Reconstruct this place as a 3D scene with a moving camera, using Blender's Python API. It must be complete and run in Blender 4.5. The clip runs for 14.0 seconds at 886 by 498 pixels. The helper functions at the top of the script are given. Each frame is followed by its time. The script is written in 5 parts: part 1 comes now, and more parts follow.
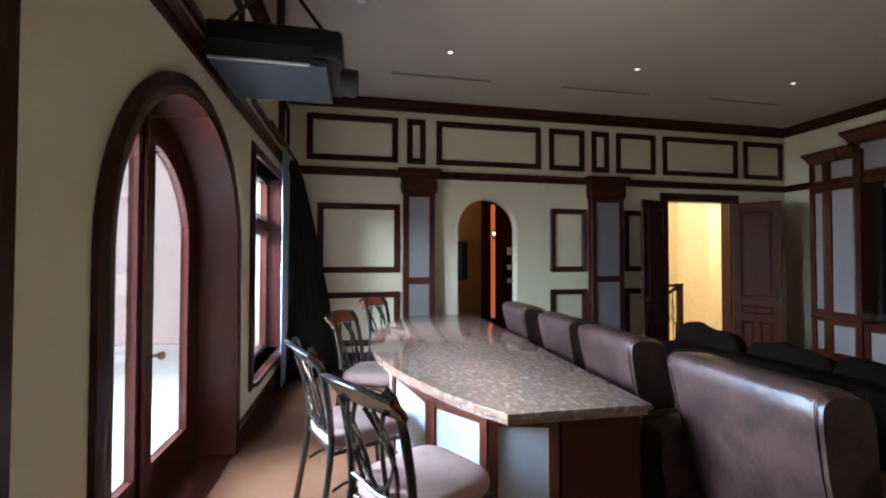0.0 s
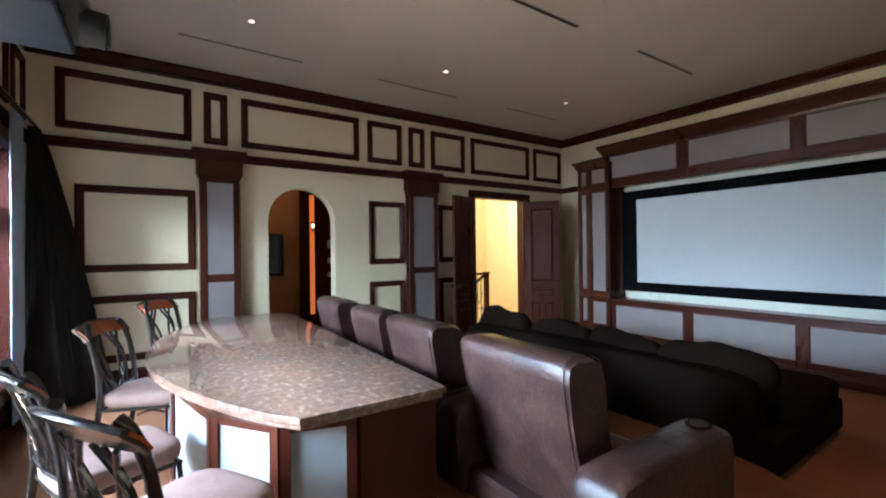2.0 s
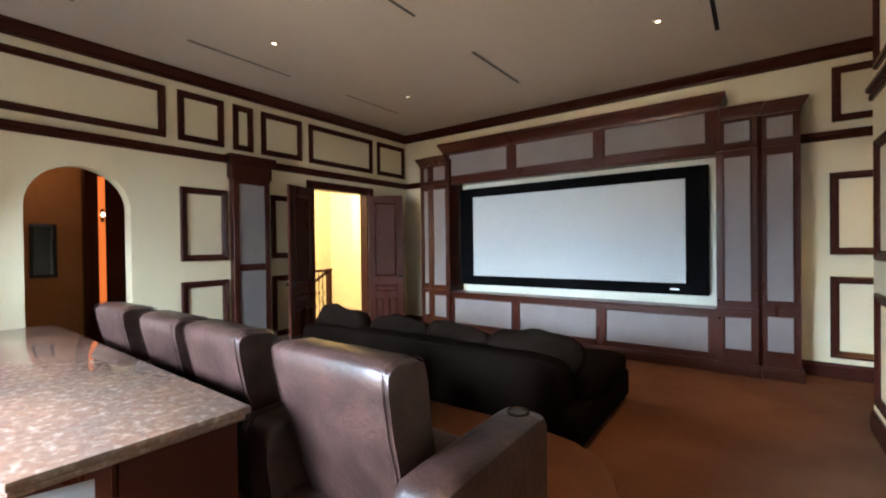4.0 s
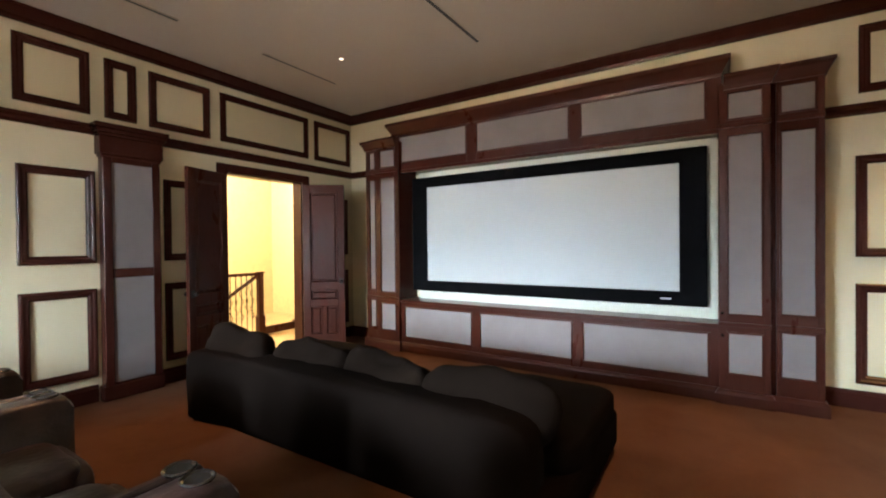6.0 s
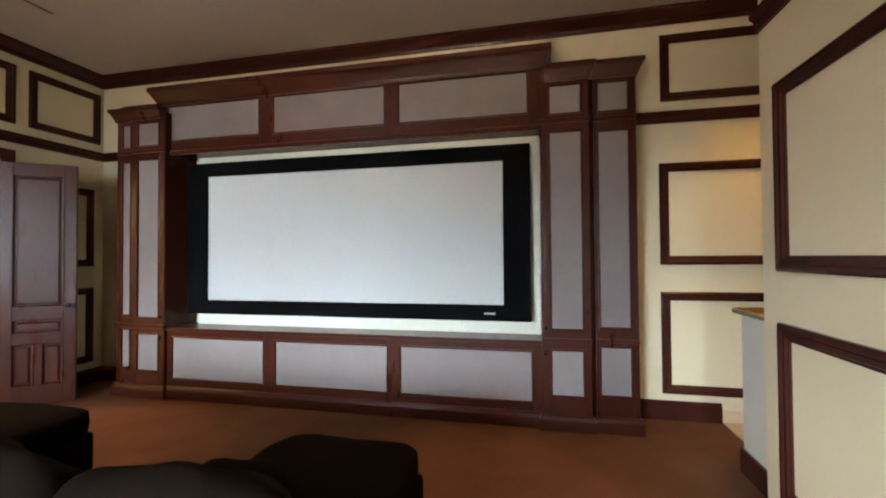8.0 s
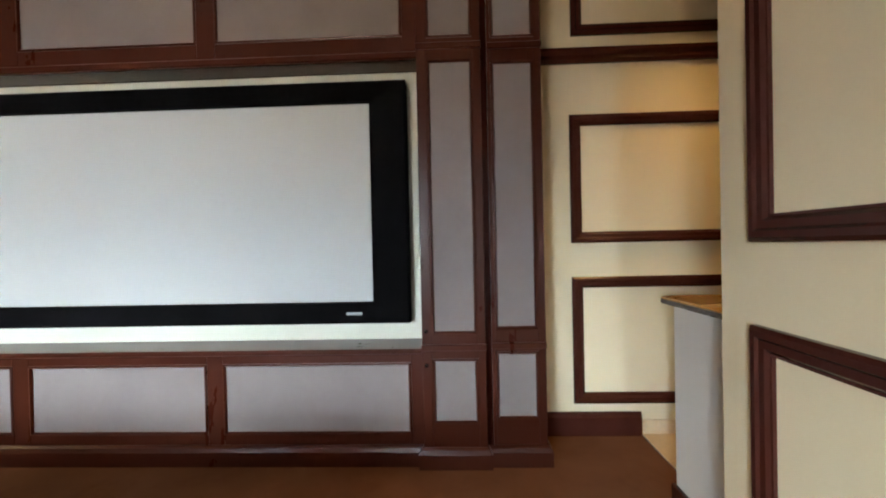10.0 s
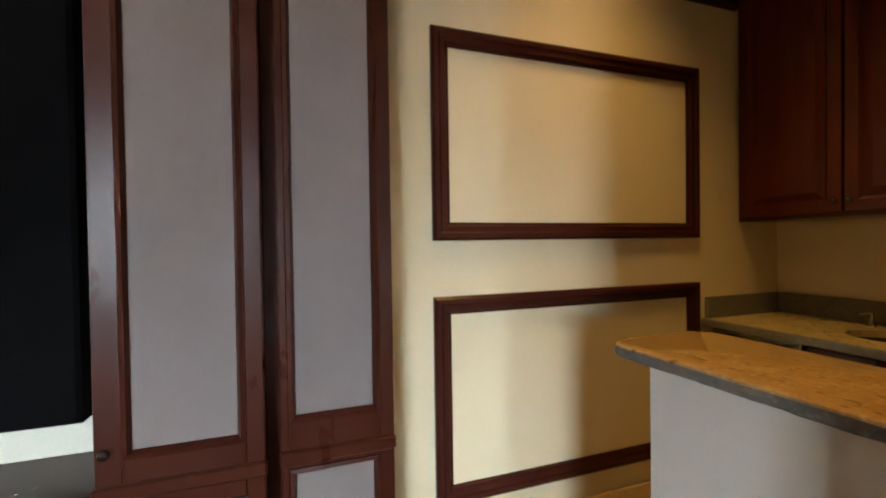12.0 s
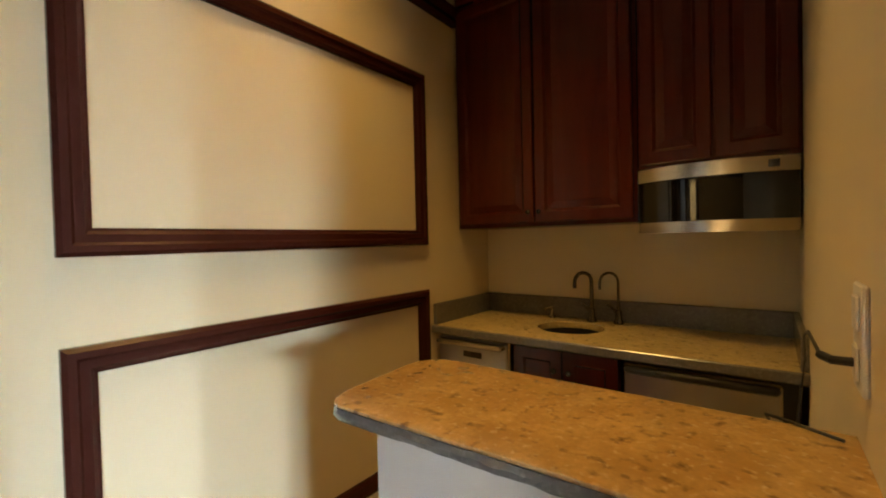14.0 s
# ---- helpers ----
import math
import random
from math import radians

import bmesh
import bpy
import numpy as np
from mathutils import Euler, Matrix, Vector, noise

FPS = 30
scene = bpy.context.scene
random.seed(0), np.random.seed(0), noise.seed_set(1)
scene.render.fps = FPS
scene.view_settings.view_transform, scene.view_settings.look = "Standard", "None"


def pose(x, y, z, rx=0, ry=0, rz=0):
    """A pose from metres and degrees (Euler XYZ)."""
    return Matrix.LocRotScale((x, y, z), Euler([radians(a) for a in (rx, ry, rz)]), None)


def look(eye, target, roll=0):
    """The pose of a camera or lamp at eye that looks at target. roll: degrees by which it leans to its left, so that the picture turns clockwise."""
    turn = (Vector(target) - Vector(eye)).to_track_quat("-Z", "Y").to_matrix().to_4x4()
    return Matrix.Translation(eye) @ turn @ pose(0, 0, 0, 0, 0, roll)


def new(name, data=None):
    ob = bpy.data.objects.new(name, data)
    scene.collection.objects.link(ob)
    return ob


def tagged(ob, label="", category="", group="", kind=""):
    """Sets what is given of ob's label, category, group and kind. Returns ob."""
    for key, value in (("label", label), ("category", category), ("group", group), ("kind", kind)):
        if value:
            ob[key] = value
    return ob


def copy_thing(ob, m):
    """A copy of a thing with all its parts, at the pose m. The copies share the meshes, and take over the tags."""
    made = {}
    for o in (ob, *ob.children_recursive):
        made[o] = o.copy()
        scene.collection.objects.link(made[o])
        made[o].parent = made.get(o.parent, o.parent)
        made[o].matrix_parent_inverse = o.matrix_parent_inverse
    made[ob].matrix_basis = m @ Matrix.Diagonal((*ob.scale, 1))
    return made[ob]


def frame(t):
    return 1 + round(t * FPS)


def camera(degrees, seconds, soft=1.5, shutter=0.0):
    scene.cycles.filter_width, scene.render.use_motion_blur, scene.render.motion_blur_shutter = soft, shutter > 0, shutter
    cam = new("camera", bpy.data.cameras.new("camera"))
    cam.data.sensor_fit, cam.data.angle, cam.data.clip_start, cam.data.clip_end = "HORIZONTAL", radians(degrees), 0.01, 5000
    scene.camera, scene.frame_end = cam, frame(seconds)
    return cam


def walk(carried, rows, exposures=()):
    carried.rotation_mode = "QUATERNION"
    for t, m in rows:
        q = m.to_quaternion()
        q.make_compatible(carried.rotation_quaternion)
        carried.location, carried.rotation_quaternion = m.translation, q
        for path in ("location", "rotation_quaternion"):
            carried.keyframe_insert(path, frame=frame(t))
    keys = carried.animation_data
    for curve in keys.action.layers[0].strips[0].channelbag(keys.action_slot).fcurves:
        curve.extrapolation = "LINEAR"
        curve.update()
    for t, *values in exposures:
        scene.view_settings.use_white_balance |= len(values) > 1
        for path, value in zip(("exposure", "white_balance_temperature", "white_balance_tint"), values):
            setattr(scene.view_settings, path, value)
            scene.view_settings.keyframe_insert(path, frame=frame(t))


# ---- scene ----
cam = camera(92.1, 14.0, 2.0)
PATH = [
    (0, (0.042, -0.087, 1.562), (0.44, 1.873, 1.605), 0.1),
    (0.5, (0.08, -0.085, 1.561), (0.654, 1.831, 1.595), -0.2),
    (1, (0.128, -0.067, 1.558), (0.894, 1.78, 1.578), -0.5),
    (1.5, (0.172, -0.06, 1.558), (1.126, 1.698, 1.571), -0.5),
    (2, (0.23, -0.056, 1.551), (1.346, 1.604, 1.559), -0.7),
    (2.5, (0.285, -0.073, 1.547), (1.542, 1.483, 1.55), -0.9),
    (3, (0.334, -0.08, 1.54), (1.734, 1.348, 1.541), -0.7),
    (3.5, (0.39, -0.06, 1.53), (1.928, 1.218, 1.521), -0.8),
    (6, (1.625, 0.42, 1.519), (3.309, 1.5, 1.498), -0.6),
    (6.5, (2.076, 0.357, 1.496), (3.76, 1.437, 1.506), -0.3),
    (7, (2.42, 0.3, 1.501), (4.15, 1.303, 1.532), 0.2),
    (7.5, (2.565, 0.436, 1.477), (4.431, 1.155, 1.523), 0.3),
    (8, (2.711, 0.428, 1.453), (4.662, 0.866, 1.490), -0.4),
    (8.5, (2.809, 0.392, 1.452), (4.798, 0.608, 1.45), -1.1),
    (11, (4.609, 0.059, 1.345), (6.607, -0.005, 1.311), -1.3),
    (11.5, (4.905, 0.048, 1.353), (6.87, -0.325, 1.324), -0.9),
    (12, (5.142, -0.069, 1.361), (7.028, -0.734, 1.332), -0.8),
    (12.5, (5.271, -0.204, 1.377), (7.023, -1.169, 1.362), -1.5),
    (13, (5.326, -0.255, 1.373), (6.841, -1.56, 1.338), -1.1),
    (13.5, (5.346, -0.286, 1.38), (6.669, -1.786, 1.329), -1.2),
    (14, (5.394, -0.362, 1.392), (6.608, -1.95, 1.352), -1.3),
]
walk(cam, [(t, look(eye, target, roll)) for t, eye, target, roll in PATH], [(0.0, -0.50, 5450, 10), (1.5, -0.32, 5500, 10), (3.0, 0.08, 5850, 11), (6.0, 0.42, 6450, 13), (8.5, 0.34, 6750, 14), (11.0, 0.34, 6850, 14), (14.0, 0.64, 6900, 13)])

# ---------------------------------------------------------------- light
world = bpy.data.worlds.new("world")
scene.world = world
world.use_nodes = True
_n = world.node_tree.nodes
_sky = _n.new("ShaderNodeTexSky")
_sky.sky_type, _sky.sun_disc = "NISHITA", False
_sky.sun_elevation, _sky.sun_rotation = radians(45), radians(172)
world.node_tree.links.new(_sky.outputs[0], _n["Background"].inputs[0])
_n["Background"].inputs[1].default_value = 0.15


def lamp(name, kind, m, power, colour, **more):
    data = bpy.data.lights.new(name, kind)
    data.energy, data.color = power, colour
    for key, value in more.items():
        if key == "size":
            data.size = value
        elif key == "size_y":
            data.shape, data.size_y = "RECTANGLE", value
        elif key == "spread":
            data.spread = value
        elif key == "angle":
            data.angle = value
        elif key == "radius":
            data.shadow_soft_size = value
        elif key == "cone":
            data.spot_size, data.spot_blend = value, 0.8
    ob = new(name, data)
    ob.matrix_basis = m
    return ob


lamp("sun", "SUN", look((1.2, -9, 9), (0, 0, 0)), 5.0, (1.0, 0.95, 0.88), angle=radians(1))
# daylight of the sky over the terrace, entering through the openings of the window wall
lamp("sky_daylight", "AREA", look((-5.0, 3.0, 3.02), (6.6, 0.4, 1.1)), 2500, (0.70, 0.87, 1.0), size=4.6, size_y=2.3, spread=radians(85))
lamp("window_daylight", "AREA", look((-3.2, 2.5, 3.3), (1.3, 5.6, 1.0)), 330, (0.72, 0.88, 1.0), size=1.6, size_y=1.3, spread=radians(75))
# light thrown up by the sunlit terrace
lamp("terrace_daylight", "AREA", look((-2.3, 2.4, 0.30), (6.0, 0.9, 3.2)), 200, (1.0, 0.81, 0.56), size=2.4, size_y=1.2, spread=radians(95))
# stair hall, vestibule and wet bar
lamp("hall_lamp", "POINT", pose(5.2, 7.6, 3.1), 340, (1.0, 0.86, 0.61), radius=0.25)
lamp("vestibule_lamp", "POINT", pose(1.6, 6.6, 2.75), 6, (1.0, 0.62, 0.30), radius=0.1)
lamp("bar_lamp", "SPOT", look((6.30, -1.42, 3.60), (6.25, -1.42, 0)), 122, (1.0, 0.60, 0.17), cone=radians(80), radius=0.30)
DOWNLIGHTS = [(0.97, 4.12), (3.08, 4.08), (5.15, 4.04), (0.97, 0.78), (3.05, 0.78), (5.07, 0.78)]
for _i, (_x, _y) in enumerate(DOWNLIGHTS):
    lamp("downlight_beam", "SPOT", look((_x, _y, 3.64), (_x, _y, 0)), 125, (1.0, 0.50, 0.20), cone=radians(46), radius=0.04)

# ---------------------------------------------------------------- materials


def material(name, colour, rough=0.6, metal=0.0, second=None, scale=8.0, stretch=(1, 1, 1), bump=0.0, bscale=60.0,
             spots=None, sscale=120.0, coat=0.0, spec=0.5, sheen=0.0, rvar=0.08, contrast=0.35, per_object=0.0, fine=0.8, edge=(0.56, 0.70)):
    """Colour varied at two scales, with fine relief."""
    m = bpy.data.materials.new(name)
    m.use_nodes = True
    nt = m.node_tree
    N, L = nt.nodes, nt.links
    b = N["Principled BSDF"]
    co = N.new("ShaderNodeTexCoord")
    mp = N.new("ShaderNodeMapping")
    mp.inputs["Scale"].default_value = stretch
    L.new(co.outputs["Object"], mp.inputs[0])

    def tex(sc, detail=4.0, rough_=0.6, dist=0.0):
        t = N.new("ShaderNodeTexNoise")
        t.inputs["Scale"].default_value, t.inputs["Detail"].default_value = sc, detail
        t.inputs["Roughness"].default_value, t.inputs["Distortion"].default_value = rough_, dist
        L.new(mp.outputs[0], t.inputs["Vector"])
        return t

    def mix(fac, a, c):
        x = N.new("ShaderNodeMix")
        x.data_type = "RGBA"
        L.new(fac, x.inputs["Factor"])
        for sock, v in ((x.inputs["A"], a), (x.inputs["B"], c)):
            if isinstance(v, tuple):
                sock.default_value = (*v, 1)
            else:
                L.new(v, sock)
        return x.outputs["Result"]

    def ramp(src, lo, hi):
        r = N.new("ShaderNodeMapRange")
        r.inputs[1].default_value, r.inputs[2].default_value = lo, hi
        L.new(src, r.inputs[0])
        return r.outputs[0]

    second = second or tuple(c * 0.8 for c in colour)
    big = tex(scale, 5, 0.6, 0.4)
    col = mix(ramp(big.outputs[0], 0.5 - contrast / 2, 0.5 + contrast / 2), colour, second)
    grain = tex(scale * 9, 3)
    col = mix(ramp(grain.outputs[0], 0.35, 0.9), col, tuple(c * fine for c in colour))
    if spots:
        for k, sc in enumerate(spots):
            st = tex(sscale * (1 + 0.7 * k), 2, 0.5)
            col = mix(ramp(st.outputs[0], *edge), col, sc)
    if per_object:
        oi = N.new("ShaderNodeObjectInfo")
        hv = N.new("ShaderNodeHueSaturation")
        mr = N.new("ShaderNodeMapRange")
        mr.inputs[3].default_value, mr.inputs[4].default_value = 1 - per_object, 1 + per_object
        L.new(oi.outputs["Random"], mr.inputs[0])
        L.new(mr.outputs[0], hv.inputs["Value"])
        L.new(col, hv.inputs["Color"])
        col = hv.outputs[0]
    L.new(col, b.inputs["Base Color"])
    rr = N.new("ShaderNodeMapRange")
    rr.inputs[3].default_value, rr.inputs[4].default_value = max(0.02, rough - rvar), min(1, rough + rvar)
    L.new(big.outputs[0], rr.inputs[0])
    L.new(rr.outputs[0], b.inputs["Roughness"])
    b.inputs["Metallic"].default_value = metal
    b.inputs["Specular IOR Level"].default_value = spec
    b.inputs["Coat Weight"].default_value = coat
    b.inputs["Coat Roughness"].default_value = 0.15
    b.inputs["Sheen Weight"].default_value = sheen
    if bump:
        bt = tex(bscale, 3)
        bp = N.new("ShaderNodeBump")
        bp.inputs["Strength"].default_value, bp.inputs["Distance"].default_value = bump, 0.004
        L.new(bt.outputs[0], bp.inputs["Height"])
        L.new(bp.outputs[0], b.inputs["Normal"])
    return m


def glow(name, colour, power):
    m = bpy.data.materials.new(name)
    m.use_nodes = True
    b = m.node_tree.nodes["Principled BSDF"]
    b.inputs["Base Color"].default_value = (*colour, 1)
    b.inputs["Emission Color"].default_value = (*colour, 1)
    b.inputs["Emission Strength"].default_value = power
    return m


PLASTER = material("cream_plaster", (0.66, 0.57, 0.38), 0.75, second=(0.615, 0.525, 0.34), scale=1.3, bump=0.12, bscale=90, contrast=0.9, fine=0.97)
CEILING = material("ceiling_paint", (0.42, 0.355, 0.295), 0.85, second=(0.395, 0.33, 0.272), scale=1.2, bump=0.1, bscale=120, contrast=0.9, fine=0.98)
WOOD = material("dark_mahogany", (0.046, 0.012, 0.008), 0.26, second=(0.036, 0.009, 0.006), scale=2, stretch=(2.5, 2.5, 0.8), bump=0.02, bscale=40, coat=0.04, spec=0.16, contrast=0.8, fine=0.92, rvar=0.02)
CHERRY = material("cherry_wood", (0.049, 0.0108, 0.0054), 0.28, second=(0.034, 0.0075, 0.0039), scale=1.6, stretch=(2.2, 2.2, 0.8), bump=0.02, bscale=40, coat=0.04, spec=0.22, contrast=0.8, fine=0.90, rvar=0.02)
CRESTW = material("polished_red_wood", (0.36, 0.075, 0.020), 0.16, second=(0.22, 0.042, 0.013), scale=6, stretch=(1, 6, 1), coat=0.5)
BARWOOD = material("red_cabinet_wood", (0.085, 0.0100, 0.0030), 0.26, second=(0.045, 0.0055, 0.0020), scale=2.5, stretch=(5, 5, 0.5), bump=0.02, bscale=30, coat=0.10, spec=0.3, rvar=0.01)
DOORWOOD = material("door_wood", (0.060, 0.015, 0.008), 0.28, second=(0.040, 0.010, 0.006), scale=3, stretch=(3, 3, 0.6), bump=0.04, bscale=30, spec=0.2, rvar=0.03)
CLOTH = material("grey_acoustic_cloth", (0.206, 0.177, 0.167), 0.9, second=(0.180, 0.154, 0.145), scale=3, bump=0.2, bscale=350, spec=0.1, fine=0.94)
PALECLOTH = material("pale_grey_cloth", (0.24, 0.24, 0.25), 0.9, second=(0.21, 0.21, 0.22), scale=3, bump=0.2, bscale=300, spec=0.1, fine=0.94)
CARPET = material("brown_carpet", (0.160, 0.071, 0.037), 0.95, second=(0.092, 0.040, 0.021), scale=1.9, bump=0.8, bscale=260, contrast=0.5, spec=0.05)
LEATHER = material("brown_leather", (0.052, 0.026, 0.022), 0.34, second=(0.017, 0.008, 0.007), scale=7, bump=0.9, bscale=30, contrast=0.22, fine=0.5)
SOFA = material("dark_brown_chenille", (0.0065, 0.0042, 0.0031), 0.95, second=(0.0042, 0.0027, 0.0021), scale=4, bump=0.5, bscale=200, spec=0.02)
GRANITE = material("rose_granite", (0.205, 0.113, 0.076), 0.05, second=(0.135, 0.094, 0.08), scale=3, spots=[(0.14, 0.072, 0.05), (0.27, 0.195, 0.155), (0.11, 0.075, 0.06)], sscale=14, contrast=0.3, fine=0.5, edge=(0.50, 0.80), stretch=(1.2, 0.8, 1))
GOLDGRAN = material("gold_granite", (0.60, 0.385, 0.155), 0.10, second=(0.44, 0.255, 0.09), scale=10, spots=[(0.13, 0.08, 0.05), (0.64, 0.47, 0.26)], sscale=44, contrast=0.3, fine=0.6, edge=(0.58, 0.80))
# the gold granite again, paled for the cooler light on the worktop
WORKGRAN = material("pale_gold_granite", (0.60, 0.46, 0.21), 0.10, second=(0.46, 0.35, 0.16), scale=10, spots=[(0.16, 0.12, 0.07), (0.66, 0.56, 0.36)], sscale=44, contrast=0.3, fine=0.65, edge=(0.58, 0.80))
EDGEGRAN = material("grey_granite", (0.15, 0.142, 0.125), 0.22, second=(0.11, 0.105, 0.095), scale=20, spots=[(0.21, 0.198, 0.178)], sscale=90, edge=(0.5, 0.9))
SCREEN = material("white_projection_vinyl", (0.45, 0.475, 0.465), 0.75, second=(0.435, 0.46, 0.45), scale=1, rvar=0.02, fine=0.995)
HALFWALL = material("grey_wall_paint", (0.58, 0.56, 0.51), 0.75, second=(0.54, 0.52, 0.47), scale=1.6, bump=0.12, bscale=90, contrast=0.9, fine=0.97)
# wall colour whitened to carry the daylight around the screen
LITWALL = material("pale_board_paint", (0.62, 0.62, 0.51), 0.6, second=(0.58, 0.58, 0.48), scale=2, fine=0.97)
# sofa brown lifted slightly for the daylight falling on the cushions
PILLOW = material("brown_pillow_fabric", (0.0085, 0.0053, 0.0037), 0.95, second=(0.0050, 0.0032, 0.0023), scale=5, bump=0.5, bscale=160, spec=0.02)
VELVET = material("black_velvet", (0.004, 0.004, 0.0045), 0.95, second=(0.003, 0.003, 0.003), scale=6, bump=0.2, bscale=200, spec=0.02)
BLACK = material("black_plastic", (0.007, 0.007, 0.008), 0.4, scale=8)
GREYP = material("grey_plastic", (0.020, 0.025, 0.032), 0.4, scale=8)
SILVERP = material("silver_plastic", (0.55, 0.56, 0.58), 0.35, metal=0.4, scale=8)
IRON = material("dark_wrought_iron", (0.075, 0.066, 0.064), 0.16, metal=0.85, second=(0.10, 0.088, 0.082), scale=20, bump=0.2, bscale=90)
SUEDE = material("rose_suede", (0.27, 0.175, 0.15), 0.88, second=(0.20, 0.125, 0.105), scale=7, bump=0.3, bscale=150, spec=0.1)
STEEL = material("brushed_steel", (0.58, 0.56, 0.53), 0.26, metal=1.0, second=(0.55, 0.53, 0.50), scale=3, stretch=(1, 1, 30), fine=0.95, rvar=0.03)
CHROME = material("chrome", (0.7, 0.69, 0.67), 0.1, metal=1.0, scale=5)
TAPMETAL = material("dark_tap_metal", (0.16, 0.145, 0.125), 0.18, metal=1.0, second=(0.12, 0.11, 0.095), scale=12)
BRASS = material("aged_brass", (0.45, 0.33, 0.16), 0.3, metal=1.0, scale=12)
WHITEPL = material("white_plastic", (0.78, 0.77, 0.74), 0.35, scale=8)
DARKGL = material("dark_glass", (0.01, 0.01, 0.011), 0.06, scale=8)
CURTAIN = material("black_brown_drape", (0.011, 0.009, 0.008), 0.85, second=(0.019, 0.015, 0.013), scale=5, stretch=(4, 4, 0.4), bump=0.3, bscale=180, spec=0.1)
SHEER = material("pale_sheer", (0.36, 0.42, 0.50), 0.9, second=(0.30, 0.36, 0.44), scale=4, stretch=(6, 6, 0.4))
HALLW = material("yellow_plaster", (0.80, 0.69, 0.46), 0.8, second=(0.77, 0.66, 0.43), scale=1.5, bump=0.1, bscale=80)
VESTW = material("ochre_plaster", (0.46, 0.22, 0.09), 0.8, second=(0.40, 0.18, 0.07), scale=1.5, bump=0.1, bscale=80)
TILE = material("cream_stone_tile", (0.62, 0.48, 0.31), 0.3, second=(0.55, 0.41, 0.25), scale=4, bump=0.05, per_object=0.06)
STUCCO = material("rose_stucco", (0.66, 0.53, 0.52), 0.9, second=(0.60, 0.46, 0.45), scale=2, bump=0.4, bscale=60)
PAVING = material("pale_paving", (0.80, 0.78, 0.74), 0.85, second=(0.74, 0.71, 0.67), scale=2, bump=0.3)
GRASSY = material("dry_lawn", (0.16, 0.17, 0.07), 0.95, second=(0.10, 0.12, 0.05), scale=0.6, bump=0.5, bscale=20)
LAMPON = glow("lamp_on", (1.0, 0.86, 0.62), 5.0)
LEDON = glow("small_blue_light", (0.5, 0.7, 1.0), 3.0)
AMBER = glow("amber_glow", (1.0, 0.22, 0.04), 0.7)

GLASS = bpy.data.materials.new("clear_glass")
GLASS.use_nodes = True
_b = GLASS.node_tree.nodes["Principled BSDF"]
_b.inputs["Roughness"].default_value, _b.inputs["IOR"].default_value = 0.0, 1.45
_b.inputs["Transmission Weight"].default_value = 1.0

# ---------------------------------------------------------------- mesh helpers


